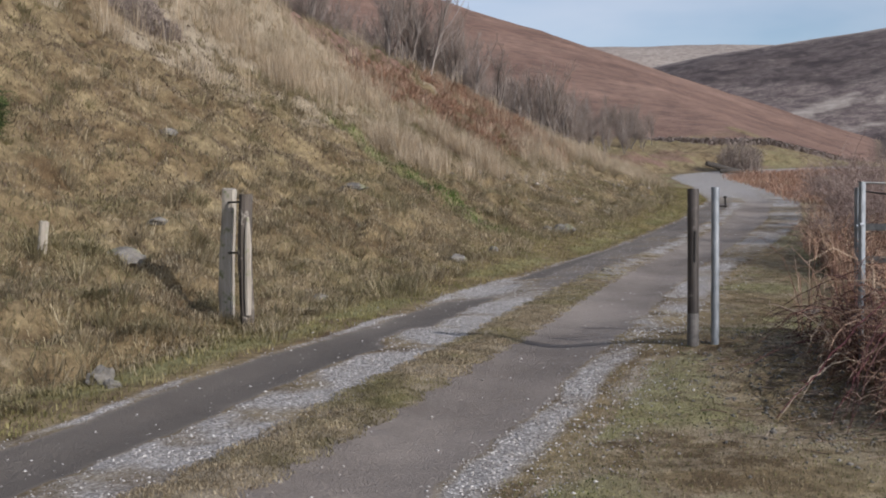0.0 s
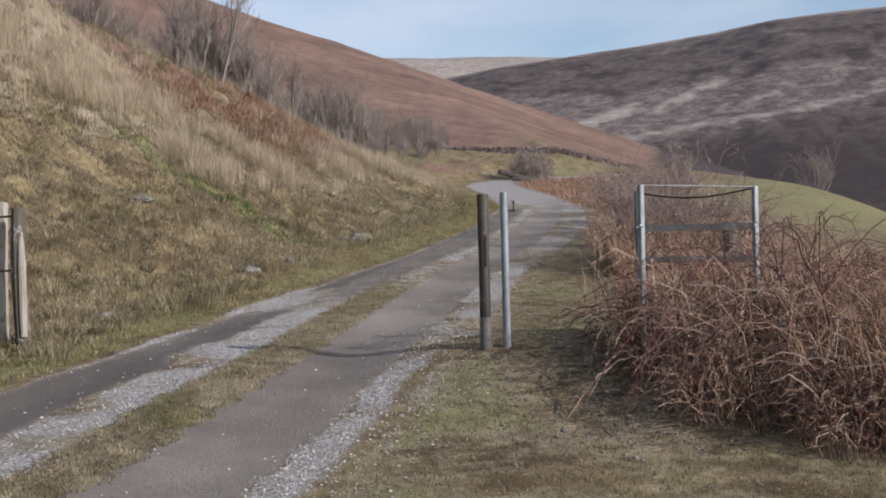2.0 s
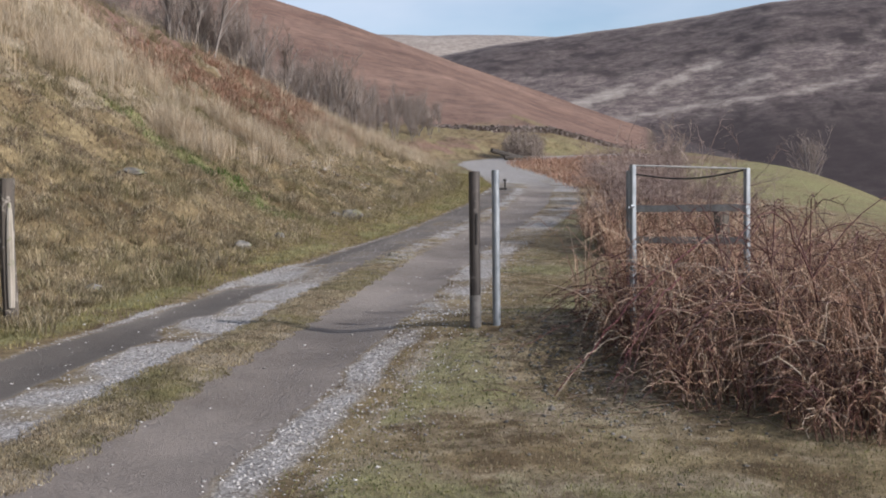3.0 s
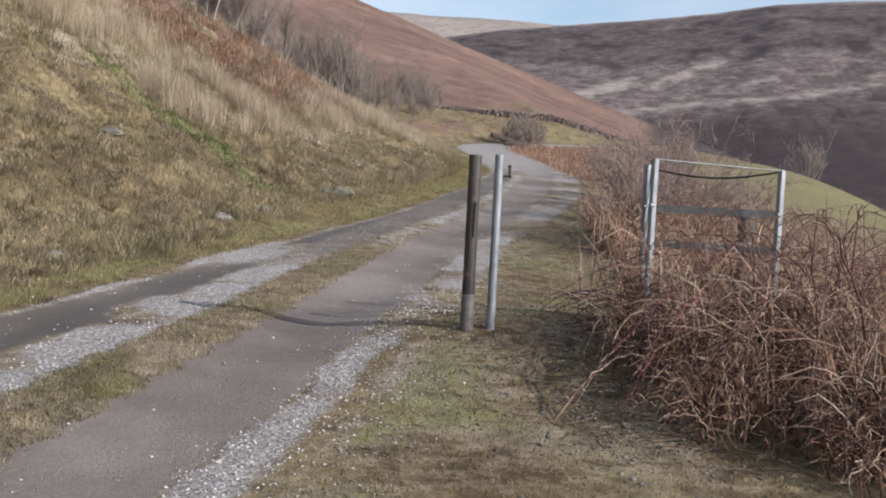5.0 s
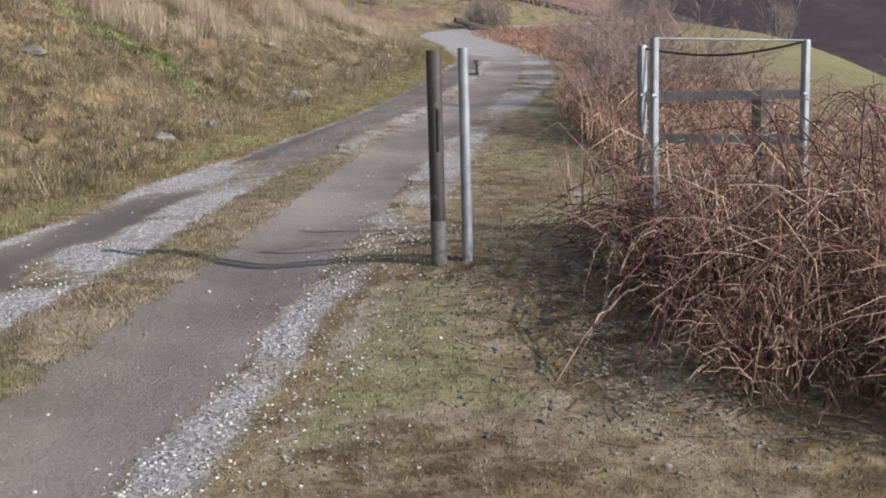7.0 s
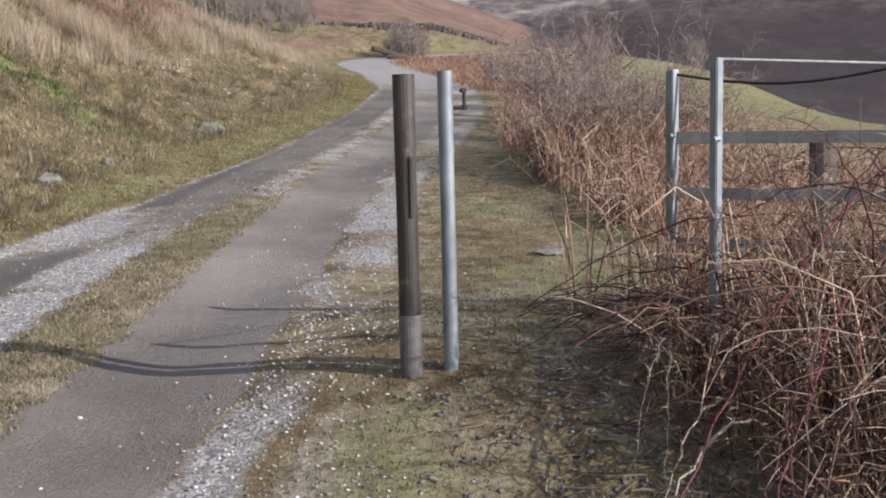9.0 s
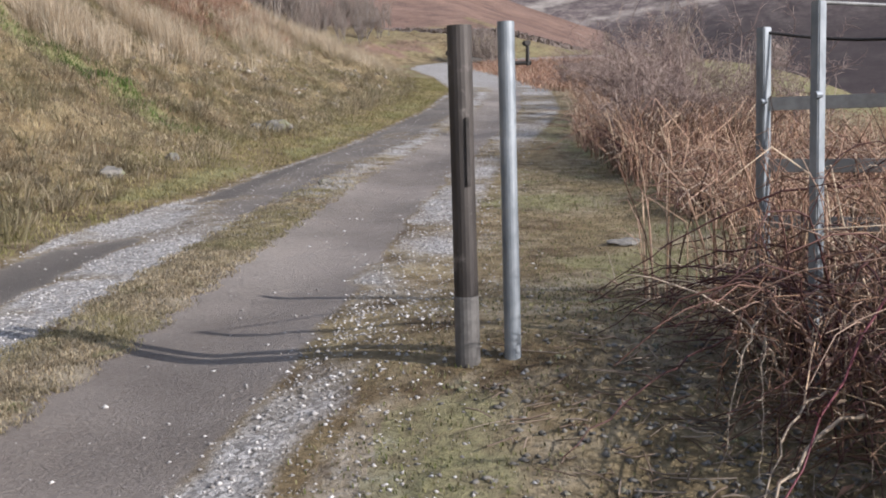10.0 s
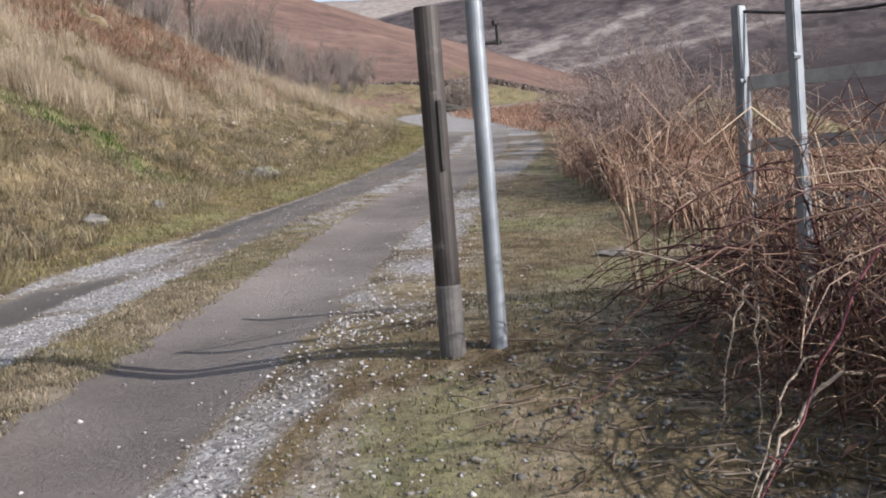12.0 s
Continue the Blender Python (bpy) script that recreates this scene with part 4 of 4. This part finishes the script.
def thicket(name, x, y, rx, ry, h, label, canes=90, twigs=900, leaves=700, red=True, seed=1, rscale=1.0, mats=None, far=1.0):
    """A bush of arching canes, twigs and dead leaves within an ellipse."""
    global rng
    rng = np.random.default_rng(seed)
    t = thing(name, pose(x, y, ground(x, y)), label, "bush", "thickets beside the track")
    a, q = rng.uniform(0, 2 * np.pi, canes), np.sqrt(rng.random(canes)) * .8
    bx, by = x + rx * q * np.cos(a), y + ry * q * np.sin(a)
    k = 9
    s_ = np.linspace(0, 1, k)[None]
    az = a + rng.normal(0, 1.0, canes)
    reach = rng.uniform(.25, .75, canes) * (rx + ry) / 2 * far
    apex = h * rng.uniform(.55, 1.08, canes) * (1 - .35 * q)
    P = np.empty((canes, k, 3))
    P[..., 0] = bx[:, None] + np.cos(az)[:, None] * reach[:, None] * s_ ** 1.3 + rng.normal(0, .015, (canes, k))
    P[..., 1] = by[:, None] + np.sin(az)[:, None] * reach[:, None] * s_ ** 1.3 + rng.normal(0, .015, (canes, k))
    zz = land(bx, by) - .03
    P[..., 2] = zz[:, None] + apex[:, None] * np.sin(np.pi * rng.uniform(.5, .9, canes)[:, None] * s_ ** .85) + rng.normal(0, .008, (canes, k)) * (s_ > 0)
    R = rng.uniform(.0028, .0066, canes)[:, None] * (1.15 - .8 * s_) * rscale
    part("cane_tangle", rods("cane_tangle", P, R, 4), (mats or (M_CANE,))[0], t)["kind"] = "stuff"

    def inside(n, top=1.0):
        a, q = rng.uniform(0, 2 * np.pi, n), np.sqrt(rng.random(n))
        px, py = x + rx * q * np.cos(a), y + ry * q * np.sin(a)
        hh = h * np.sqrt(np.clip(1 - q ** 2 * .8, 0, 1)) * top
        return px, py, land(px, py) + hh * rng.random(n) ** .8
    px, py, pz = inside(twigs, .9)
    k = 4
    s_ = np.linspace(-.5, .5, k)[None]
    az, el, ln = rng.uniform(0, 2 * np.pi, twigs), rng.normal(.35, .55, twigs), rng.uniform(.12, .55, twigs) * min(1.0, h)
    P = np.empty((twigs, k, 3))
    P[..., 0] = px[:, None] + (np.cos(az) * np.cos(el) * ln)[:, None] * s_ + rng.normal(0, .012, (twigs, k))
    P[..., 1] = py[:, None] + (np.sin(az) * np.cos(el) * ln)[:, None] * s_ + rng.normal(0, .012, (twigs, k))
    P[..., 2] = np.maximum(pz[:, None] + (np.sin(el) * ln)[:, None] * s_ + rng.normal(0, .012, (twigs, k)) - .12 * ln[:, None] * (s_ * 2) ** 2, (pz[:, None] * 0 + land(px, py)[:, None] + .004))
    R = rng.uniform(.0014, .0034, twigs)[:, None] * (1.1 - .5 * (s_ + .5)) * rscale
    part("twig_tangle", rods("twig_tangle", P, R, 3), (mats or (0, M_TWIG))[1], t)["kind"] = "stuff"
    if leaves:
        px, py, pz = inside(leaves, .8)
        n = leaves
        az, tilt, sz = rng.uniform(0, 2 * np.pi, n), rng.uniform(-1, 1, n), rng.uniform(.012, .036, n) * rscale ** .5
        u = np.stack([np.cos(az), np.sin(az), tilt * .8], 1) * sz[:, None]
        v = np.stack([-np.sin(az), np.cos(az), rng.uniform(-1, 1, n)], 1) * sz[:, None] * .28
        c = np.stack([px, py, pz + .02], 1)
        V = np.stack([c - u, c + v - u * .1, c + u, c - v + u * .1], 1)
        V[:, 2, 2] -= sz * .5
        F = (np.arange(n)[:, None, None] * 4 + np.array([[0, 1, 2], [0, 2, 3]])[None]).reshape(-1, 3)
        part("dead_foliage", mesh_np("dead_foliage", V.reshape(-1, 3), F), M_FROND if red else M_TWIG, t)["kind"] = "stuff"
    return t


def arch(t, p0, p1, apex, r, mat, seed, k=14, side=1.0):
    """One long cane from p0 over its arch to p1."""
    R = random.Random(seed)
    pts = []
    for j in range(k + 1):
        s_ = j / k
        c = Vector(p0).lerp(Vector(p1), s_)
        c.z += apex * 4 * s_ * (1 - s_) * (1.15 - .3 * s_)
        pts.append(c + Vector((R.uniform(-.012, .012), R.uniform(-.012, .012), R.uniform(-.01, .01))))
    bm = tube(bmesh.new(), pts, [r * (1.05 - .75 * j / k) for j in range(k + 1)], 6)
    for j in range(2, k, 2):
        for _ in range(2):
            d = Vector((R.uniform(-1, 1), R.uniform(-1, 1), R.uniform(-.4, .8))).normalized()
            ln = R.uniform(.03, .22) * side
            tube(bm, [pts[j], pts[j] + d * ln * .5 + Vector((0, 0, .01)), pts[j] + d * ln], [r * .4, r * .3, r * .12], 4)
    part("cane", bm, mat, t, smooth=True)


def stalks(name, x, y, height, r, lean, mat, label, category="bracken"):
    """Dead upright stalks, each kinked once and hanging over at its tip."""
    n = len(x)
    z = land(x, y) - .02
    az = rng.uniform(0, 2 * np.pi, n)
    kink = rng.normal(0, .9, n)
    P = np.empty((n, 5, 3))
    for j, (h, o) in enumerate(((0, 0), (.4, .15), (.75, .42), (.95, .8), (.86, 1.25))):
        turn = az + (kink if j > 2 else 0)
        P[:, j, 0] = x + np.cos(turn) * lean * height * o
        P[:, j, 1] = y + np.sin(turn) * lean * height * o
        P[:, j, 2] = z + height * (h + (rng.uniform(-.05, .05, n) if j else 0))
    R = r[:, None] * np.array([1.1, 1, .85, .6, .3])
    return tagged(part(name, rods(name, P, R, 3), mat), label, category, kind="stuff")


def shrub(name, x, y, h, w, seed, label, mat, fine_mat, thick=1.0):
    """A bare many-stemmed bush: stems fan out and fork three times."""
    R2 = np.random.default_rng(seed)
    z = ground(x, y)
    t = thing(name, pose(x, y, z), label, "bush", "thickets beside the track")
    n = 22
    a = R2.uniform(0, 2 * np.pi, n)
    start = np.stack([x + .35 * w * R2.random(n) * np.cos(a), y + .35 * w * R2.random(n) * np.sin(a), np.full(n, z - .05)], 1)
    out = R2.uniform(.1, 1.0, n) * w / h
    way = np.stack([np.cos(a) * out, np.sin(a) * out, np.ones(n)], 1)
    size = h * R2.uniform(.55, .85, n) * (1.1 - .3 * out * h / w)
    rad = np.full(n, .010 * thick)
    sets = []
    for level in range(4):
        way = way / np.linalg.norm(way, axis=1, keepdims=True)
        k = 5
        P = np.empty((len(start), k, 3))
        P[:, 0] = start
        d = way.copy()
        for j in range(1, k):
            d = d + R2.normal(0, .16, d.shape)
            d[:, 2] -= .05 * level
            d /= np.linalg.norm(d, axis=1, keepdims=True)
            P[:, j] = P[:, j - 1] + d * (size / (k - 1))[:, None]
        sets.append((P, rad[:, None] * np.linspace(1, .55, k)[None]))
        m = (6, 5, 4, 0)[level]
        i = np.repeat(np.arange(len(start)), m)
        j = R2.integers(1, k, len(i))
        start, way = P[i, j], way[i] * .8 + R2.normal(0, .55, (len(i), 3)) + np.array([0, 0, .12])
        size, rad = size[i] * R2.uniform(.3, .6, len(i)), rad[i] * .52
    for nm, pick_, m_ in (("stem_tangle", sets[:2], mat), ("twig_tangle", sets[2:], fine_mat)):
        P, R = np.concatenate([q[0] for q in pick_]), np.concatenate([q[1] for q in pick_])
        P[..., 2] = np.maximum(P[..., 2], z - .1)
        part(nm, rods(nm, P, np.maximum(R, .0016 * thick), 3), m_, t)["kind"] = "stuff"
    return t


def build_near_brambles():
    lab = "leafless tangle of bramble canes and dead bracken beside the gate"
    ms = (M_CANE, M_NEARTWIG)
    g = thicket("bramble_bush", 3.58, 7.98, .88, .8, .85, lab, 210, 800, 350, True, 11, .85, ms, 1.05)
    thicket("bramble_bush", 4.55, 7.3, 1.15, 1.0, 1.0, lab, 330, 1300, 900, True, 12, .85, ms, 1.7)
    thicket("bramble_bush", 4.05, 6.35, .70, .6, .62, lab, 150, 600, 400, True, 13, .85, ms, 1.2)
    thicket("bramble_bush", 3.32, 6.95, .55, .5, .52, lab, 80, 420, 160, True, 17, .85, ms, 1.1)
    thicket("bramble_bush", 3.75, 6.15, .5, .45, .45, lab, 70, 300, 160, True, 18, .85, ms, 1.1)
    thicket("bramble_bush", 5.7, 6.0, 1.2, 1.1, .92, lab, 240, 900, 600, True, 14, .85, ms, 1.7)
    thicket("bramble_bush", 5.9, 8.2, 1.3, 1.1, 1.0, lab, 240, 900, 800, True, 15, .85, ms, 1.7)
    thicket("bramble_bush", 4.1, 9.15, .8, .7, .45, lab, 90, 400, 300, True, 16, 1.0, ms, 1.3)
    R = random.Random(4)
    z = ground(3, 7)
    for k in range(30):     # canes sprawling over the verge towards the track
        b = (3.2 + R.uniform(-.25, .5), 7.7 + R.uniform(-.5, .6), z + R.uniform(.25, .75))
        e = (2.60 + R.uniform(-.12, .35), 7.25 + R.uniform(-.55, .9), z + R.uniform(-.05, .12))
        arch(g, b, e, R.uniform(.05, .28), R.uniform(.003, .006), R.choice((M_CANE, M_CANE, M_NEARTWIG)), 100 + k)
    for k in range(24):     # canes reaching out beside the path
        b = (3.25 + R.uniform(-.2, .3), 8.2 + R.uniform(-.3, .3), z + R.uniform(.2, .5))
        e = (2.72 + R.uniform(-.2, .3), 8.95 + R.uniform(-.4, .4), z + R.uniform(.22, .5))
        arch(g, b, e, R.uniform(.05, .2), R.uniform(.003, .006), M_CANE, 200 + k)
    for k in range(22):     # tall canes crossing in front of the gate
        b = (3.5 + R.uniform(0, 1.1), 7.3 + R.uniform(0, .8), z + R.uniform(.3, .6))
        e = (3.0 + R.uniform(0, 1.6), 7.6 + R.uniform(0, .8), z + R.uniform(.75, 1.25))
        arch(g, b, e, R.uniform(.15, .4), R.uniform(.003, .006), M_CANE, 400 + k)
    for k in range(26):     # high arches over the gate and the mass
        b = (3.5 + R.uniform(0, 2.0), 7.2 + R.uniform(-.8, 1.2), z + R.uniform(.3, .7))
        e = (b[0] + R.uniform(-1.2, 1.8), b[1] + R.uniform(-.6, .6), z + R.uniform(.4, .9))
        arch(g, b, e, R.uniform(.35, .65), R.uniform(.003, .006), M_CANE, 300 + k)
    # the stout canes at the edge of the mass
    for k, (p0, p1, apex, r, mat) in enumerate((
            ((3.05, 7.78, .66), (2.22, 7.15, .42), .17, .0085, M_PALECANE), ((2.95, 7.85, .72), (2.40, 7.40, .42), .16, .006, M_PALECANE),
            ((3.75, 8.25, 1.42), (2.22, 7.12, .44), .10, .008, M_REDCANE), ((3.25, 7.60, 1.15), (2.50, 7.0, .42), .08, .007, M_REDCANE),
            ((3.5, 8.6, 1.30), (2.60, 9.0, .88), .12, .007, M_CANE), ((3.3, 8.4, 1.05), (2.72, 9.15, .78), .14, .006, M_CANE), ((3.0, 8.5, .80), (2.10, 7.92, .60), .05, .006, M_CANE),
            ((3.3, 7.7, .62), (2.75, 7.05, .42), .18, .006, M_PALECANE), ((3.9, 7.6, .7), (3.0, 6.7, .40), .20, .007, M_PALECANE), ((2.78, 8.0, .95), (2.52, 7.75, .52), .10, .0045, M_PALECANE), ((2.85, 8.1, .9), (2.62, 7.7, .5), .06, .004, M_PALECANE))):
        arch(g, p0, p1, apex, r * .85, mat, 500 + k, 14, .3)
    global rng
    rng = np.random.default_rng(92)
    x, y = rng.uniform(3.1, 7.4, 5200), rng.uniform(4.9, 9.8, 5200)
    x, y = keep(x, y, ((x - 2.95) * .796 + (y - 7.0) * .605 > .12) * (.45 + .7 * sstep(.35, .6, fnoise(x * 1.3, y * 1.3, 2, 81))))
    n = len(x)
    tan = rng.random(n) < .4
    for sel, mat, nm, lb in ((tan, M_TWIG, "pale_stalks", "pale dead stalks among the brambles"), (~tan, M_FROND, "bracken_stalks", "rusty dead bracken stalks among the brambles")):
        k = int(sel.sum())
        stalks(nm, x[sel], y[sel], rng.uniform(.35, 1.0, k), rng.uniform(.0022, .0048, k), rng.uniform(.1, .6, k), mat, lb)
    x, y = rng.uniform(4.2, 7.4, 5200), rng.uniform(5.2, 9.6, 5200)
    x, y = keep(x, y, sstep(.48, .62, fnoise(x * 1.1, y * 1.1, 2, 82)) * ((x - 2.95) * .796 + (y - 7.0) * .605 > .9))
    n = len(x)
    me = blades("bracken_fronds", x, y, rng.uniform(.35, .85, n), rng.uniform(.010, .03, n), rng.uniform(.2, 1.2, n), M_RUSTY, .5)
    tagged(part("bracken_fronds", me, M_RUSTY), "curled rust-orange bracken fronds among the brambles", "bracken", kind="stuff")


def build_hedge():
    lab = "bare grey-purple thorn bush standing in the scrub along the track"
    spots = [(6.15, 16.7, .95, 1.45), (6.95, 17.3, 1.1, 1.6), (7.9, 17.0, 1.0, 1.2), (7.6, 20.2, 1.2, 1.65), (8.6, 23.4, 1.3, 1.65), (9.6, 26.8, 1.4, 1.6), (10.9, 30.5, 1.4, 1.5), (12.2, 35, 1.5, 1.3), (13.2, 40, 1.6, 1.1)]
    for k, (x, y, w, h) in enumerate(spots):
        shrub("thorn_bush", x, y, h * 1.05, w, 30 + k, lab, M_THORN, M_THORN, 1.0 + .10 * k)
    low = "low tangle of dead bracken and thin bramble canes along the track"
    for k, (x, y, rx, ry, h) in enumerate(((5.35, 13.2, .6, .8, .40), (6.2, 14.2, .9, .9, .60), (7.6, 14.4, 1.2, 1.2, .65), (5.9, 15.9, .6, 1.0, .65), (6.6, 19.0, .7, 1.2, .7))):
        thicket("bracken_bush", x, y, rx, ry, h, low, 70, 320, 260, True, 60 + k, 1.1, (M_CANE, M_TWIG), 1.3)
    global rng
    rng = np.random.default_rng(91)
    rows = [(5.3, 13.0, .45, .6, .36), (5.9, 14.0, .6, .6, .42), (6.9, 14.4, .8, .7, .45), (8.0, 14.6, .8, .8, .5), (5.75, 15.6, .45, .7, .6), (6.4, 15.9, .7, .6, .8), (7.2, 16.2, .8, .6, .8),
            (5.9, 17.6, .4, .9, .6), (6.6, 19.6, .5, 1.0, .7), (7.6, 22.4, .6, 1.4, .7), (8.8, 26, .7, 1.6, .7), (10.0, 30, .8, 2.0, .7)]
    x = np.concatenate([rng.normal(c[0], c[2], 320) for c in rows])
    y = np.concatenate([rng.normal(c[1], c[3], 320) for c in rows])
    tall = np.repeat([c[4] for c in rows], 320)
    m = track_d(x, y) > np.interp(y, [12, 14, 16, 20, 40], [3.5, 3.2, 2.9, 2.3, 2.5])
    x, y, tall = x[m], y[m], tall[m]
    n = len(x)
    which = rng.random(n)
    for sel, mat, nm, lb in ((which < .55, M_TWIG, "pale_stalks", "pale dead stalks along the scrub"), (which >= .55, M_FROND, "bracken_stalks", "rusty dead bracken stalks along the scrub")):
        k = int(sel.sum())
        stalks(nm, x[sel], y[sel], tall[sel] * rng.uniform(.45, 1.15, k), rng.uniform(.003, .007, k), rng.uniform(.1, .7, k), mat, lb)
    sel = rng.random(n) < .4
    k = int(sel.sum())
    me = blades("bracken_fronds", x[sel], y[sel], tall[sel] * rng.uniform(.3, .9, k), rng.uniform(.008, .026, k), rng.uniform(.3, 1.4, k), M_FROND, .4)
    tagged(part("bracken_fronds", me, M_FROND), "curled rusty bracken fronds along the scrub", "bracken", kind="stuff")
    thicket("thorn_bush", 15.6, 64.2, 1.3, 1.3, 2.0, "bare round bush beside the far bend of the track", 120, 1500, 0, False, 60, 3.5, (M_FINE, M_FINE))


def bare_tree(name, x, y, h, seed, label, spread=.55):
    """Trunk and limbs in one mesh, the fine twigs in another."""
    R = random.Random(seed)
    z = ground(x, y)
    t = thing(name, pose(x, y, z), label, "tree", "bare birches above the bank")
    limbs, fine = [], []

    def grow(p, d, ln, r, depth):
        pts = [p]
        for j in range(4):
            d = (d + Vector((R.uniform(-.16, .16), R.uniform(-.16, .16), R.uniform(-.02, .12)))).normalized()
            p = p + d * ln / 4
            pts.append(p)
        (limbs if depth < 2 else fine).append((pts, r))
        if depth < 4:
            for j in range(R.choice((3, 4)) if depth else 10):
                s_ = R.uniform(.3, 1.0)
                q = pts[min(4, int(s_ * 4))]
                nd = (d + Vector((R.uniform(-1, 1), R.uniform(-1, 1), R.uniform(-.2, .6))) * (spread + .1 * depth)).normalized()
                grow(q, nd, ln * R.uniform(.45, .65), r * .5, depth + 1)
    for s_ in range(R.choice((1, 2, 3))):
        grow(Vector((x + R.uniform(-.15, .15), y + R.uniform(-.15, .15), z - .1)), Vector((R.uniform(-.25, .25), R.uniform(-.25, .25), 1)).normalized(), h * R.uniform(.5, .7), h * .010, 0)
    for nm, what, mat in (("trunk", limbs, M_BARK), ("crown", fine, M_FINE)):
        P = np.array([[tuple(q) for q in pts] for pts, r in what])
        rad = np.array([[max(.0032, r * (1 - .12 * j)) for j in range(5)] for pts, r in what])
        part(nm, rods(nm, P, rad, 4 if nm == "trunk" else 3), mat, t)
    return t


def build_trees():
    lab = "bare birch with pale stems and fine twigs on the bank's crest"
    kinds = [bare_tree("birch_tree", -1.4, 38.5, 4.6, 3, lab), bare_tree("birch_tree", 1.2, 42.0, 3.8, 4, lab), bare_tree("birch_tree", -3.0, 41.0, 4.2, 5, lab),
             bare_tree("birch_tree", 3.4, 47.0, 3.4, 6, lab), bare_tree("birch_tree", -6.0, 40.0, 4.4, 7, lab)]
    home = [Vector(k.location) for k in kinds]
    R = random.Random(21)
    n = 0
    while n < 300:
        k = R.randrange(320)
        if not 33 < ty[k] < 70:
            continue
        off = -R.uniform(4.5, 22)
        x, y = float(tx[k] + gy[k] * off), float(ty[k] - gx[k] * off)
        crest = np.interp(y, [0, 18, 32, 42, 56, 70], [17, 16, 12.8, 9.2, 5.2, 4.1])
        edge = math.degrees(math.atan2(x - .45, y - .5))
        if -off < crest + .4 or edge > 9.3:
            continue
        j = R.randrange(5)
        c = copy_thing(kinds[j], Matrix.Translation((x, y, ground(x, y))) @ pose(0, 0, 0, 0, 0, R.uniform(0, 360)))
        c.scale = [R.uniform(.55, 1.0) * min(1.0, .62 + .06 * (9.3 - edge))] * 3
        n += 1
    bare_tree("sapling", 9.7, 24.2, 2.2, 12, "bare sapling standing in the thorn scrub", .4)
    bare_tree("bare_tree", 71.0, 133.0, 11.5, 13, "bare tree standing in the valley below the field's edge", .9)


def build_far_things():
    bm = bmesh.new()
    z = ground(14.2, 62.3)
    tube(bm, [(13.2, 62.0, z + .55), (13.8, 62.2, z + .42), (14.5, 62.4, z + .22), (15.1, 62.5, z + .15)], [.14, .16, .16, .13], 9)
    tube(bm, [(14.0, 62.1, z + .1), (14.6, 62.1, z + .13), (15.2, 62.2, z + .1)], [.12, .13, .11], 9)
    me = bpy.data.meshes.new("log")
    bm.to_mesh(me)
    bm.free()
    tagged(part("fallen_log", me, M_LOG), "dark fallen logs lying beside the far bend of the track", "log")
    n = 7000
    s_ = rng.random(n)
    x, y = 12 + 24 * s_ + rng.normal(0, .5, n), 96 + 3 * s_ + rng.normal(0, .6, n)
    me = blades("hedge_line", x, y, rng.uniform(.15, .7, n), rng.uniform(.05, .16, n), rng.uniform(.4, 1.5, n), M_FINE)
    tagged(part("far_hedge_line", me, M_FINE), "low dark line of scrub along the foot of the hill", "hedge", kind="stuff")
    # dark gorse high on the bank
    thicket("gorse_bush", -6.5, 14.4, .55, .6, .8, "dark green gorse bush on the bank", 60, 3000, 0, False, 70, 2.0, (M_GORSE, M_GORSE))
    thicket("heather_clump", -6.6, 22.6, .8, .6, .55, "dark brown heather clump high on the bank", 60, 2600, 0, False, 71, 2.0, (M_FINE, M_FINE))
    rough_post(4.23, 9.18, 1.62 - ground(4.23, 9.18), .062, M_DARKWOOD, "short dark wooden fence post behind the kissing gate", (0, 0), 12)
    rough_post(-4.25, 11.6, .32, .045, M_PALEWOOD, "rotted grey stump of a post on the bank", (.12, 0), 15)


def build_floor_litter():
    R2 = np.random.default_rng(77)
    n = 800
    x, y = R2.normal(2.9, .45, n), R2.normal(7.7, .8, n)
    m = (track_d(x, y) > 1.9) & (y > 6.3)
    x, y = x[m], y[m]
    n = len(x)
    z = land(x, y)
    az, ln = R2.uniform(0, 2 * np.pi, n), R2.uniform(.03, .22, n)
    t_ = np.linspace(-.5, .5, 3)[None]
    P = np.stack([x[:, None] + (np.cos(az) * ln)[:, None] * t_, y[:, None] + (np.sin(az) * ln)[:, None] * t_, (z + .006)[:, None] + R2.uniform(0, .02, (n, 3))], 2)
    Rr = np.repeat(R2.uniform(.0015, .004, n)[:, None], 3, 1)
    tagged(part("fallen_twigs", rods("fallen_twigs", P, Rr, 3), M_LITTER), "fallen twigs and dead stems on the bare soil", "twigs", kind="stuff")
    x, y = R2.normal(2.6, .4, 1100), R2.normal(7.7, .75, 1100)
    m = track_d(x, y) > 1.7
    x, y = x[m], y[m]
    tagged(part("soil_stones", pebble_mesh("soil_stones", x, y, R2.uniform(.005, .02, len(x))), M_STONE), "small grey stones on the bare soil", "stones", kind="stuff")


build_grass()
build_floor_litter()
build_gravel()
build_rocks()
build_near_brambles()
build_hedge()
build_trees()
build_far_things()
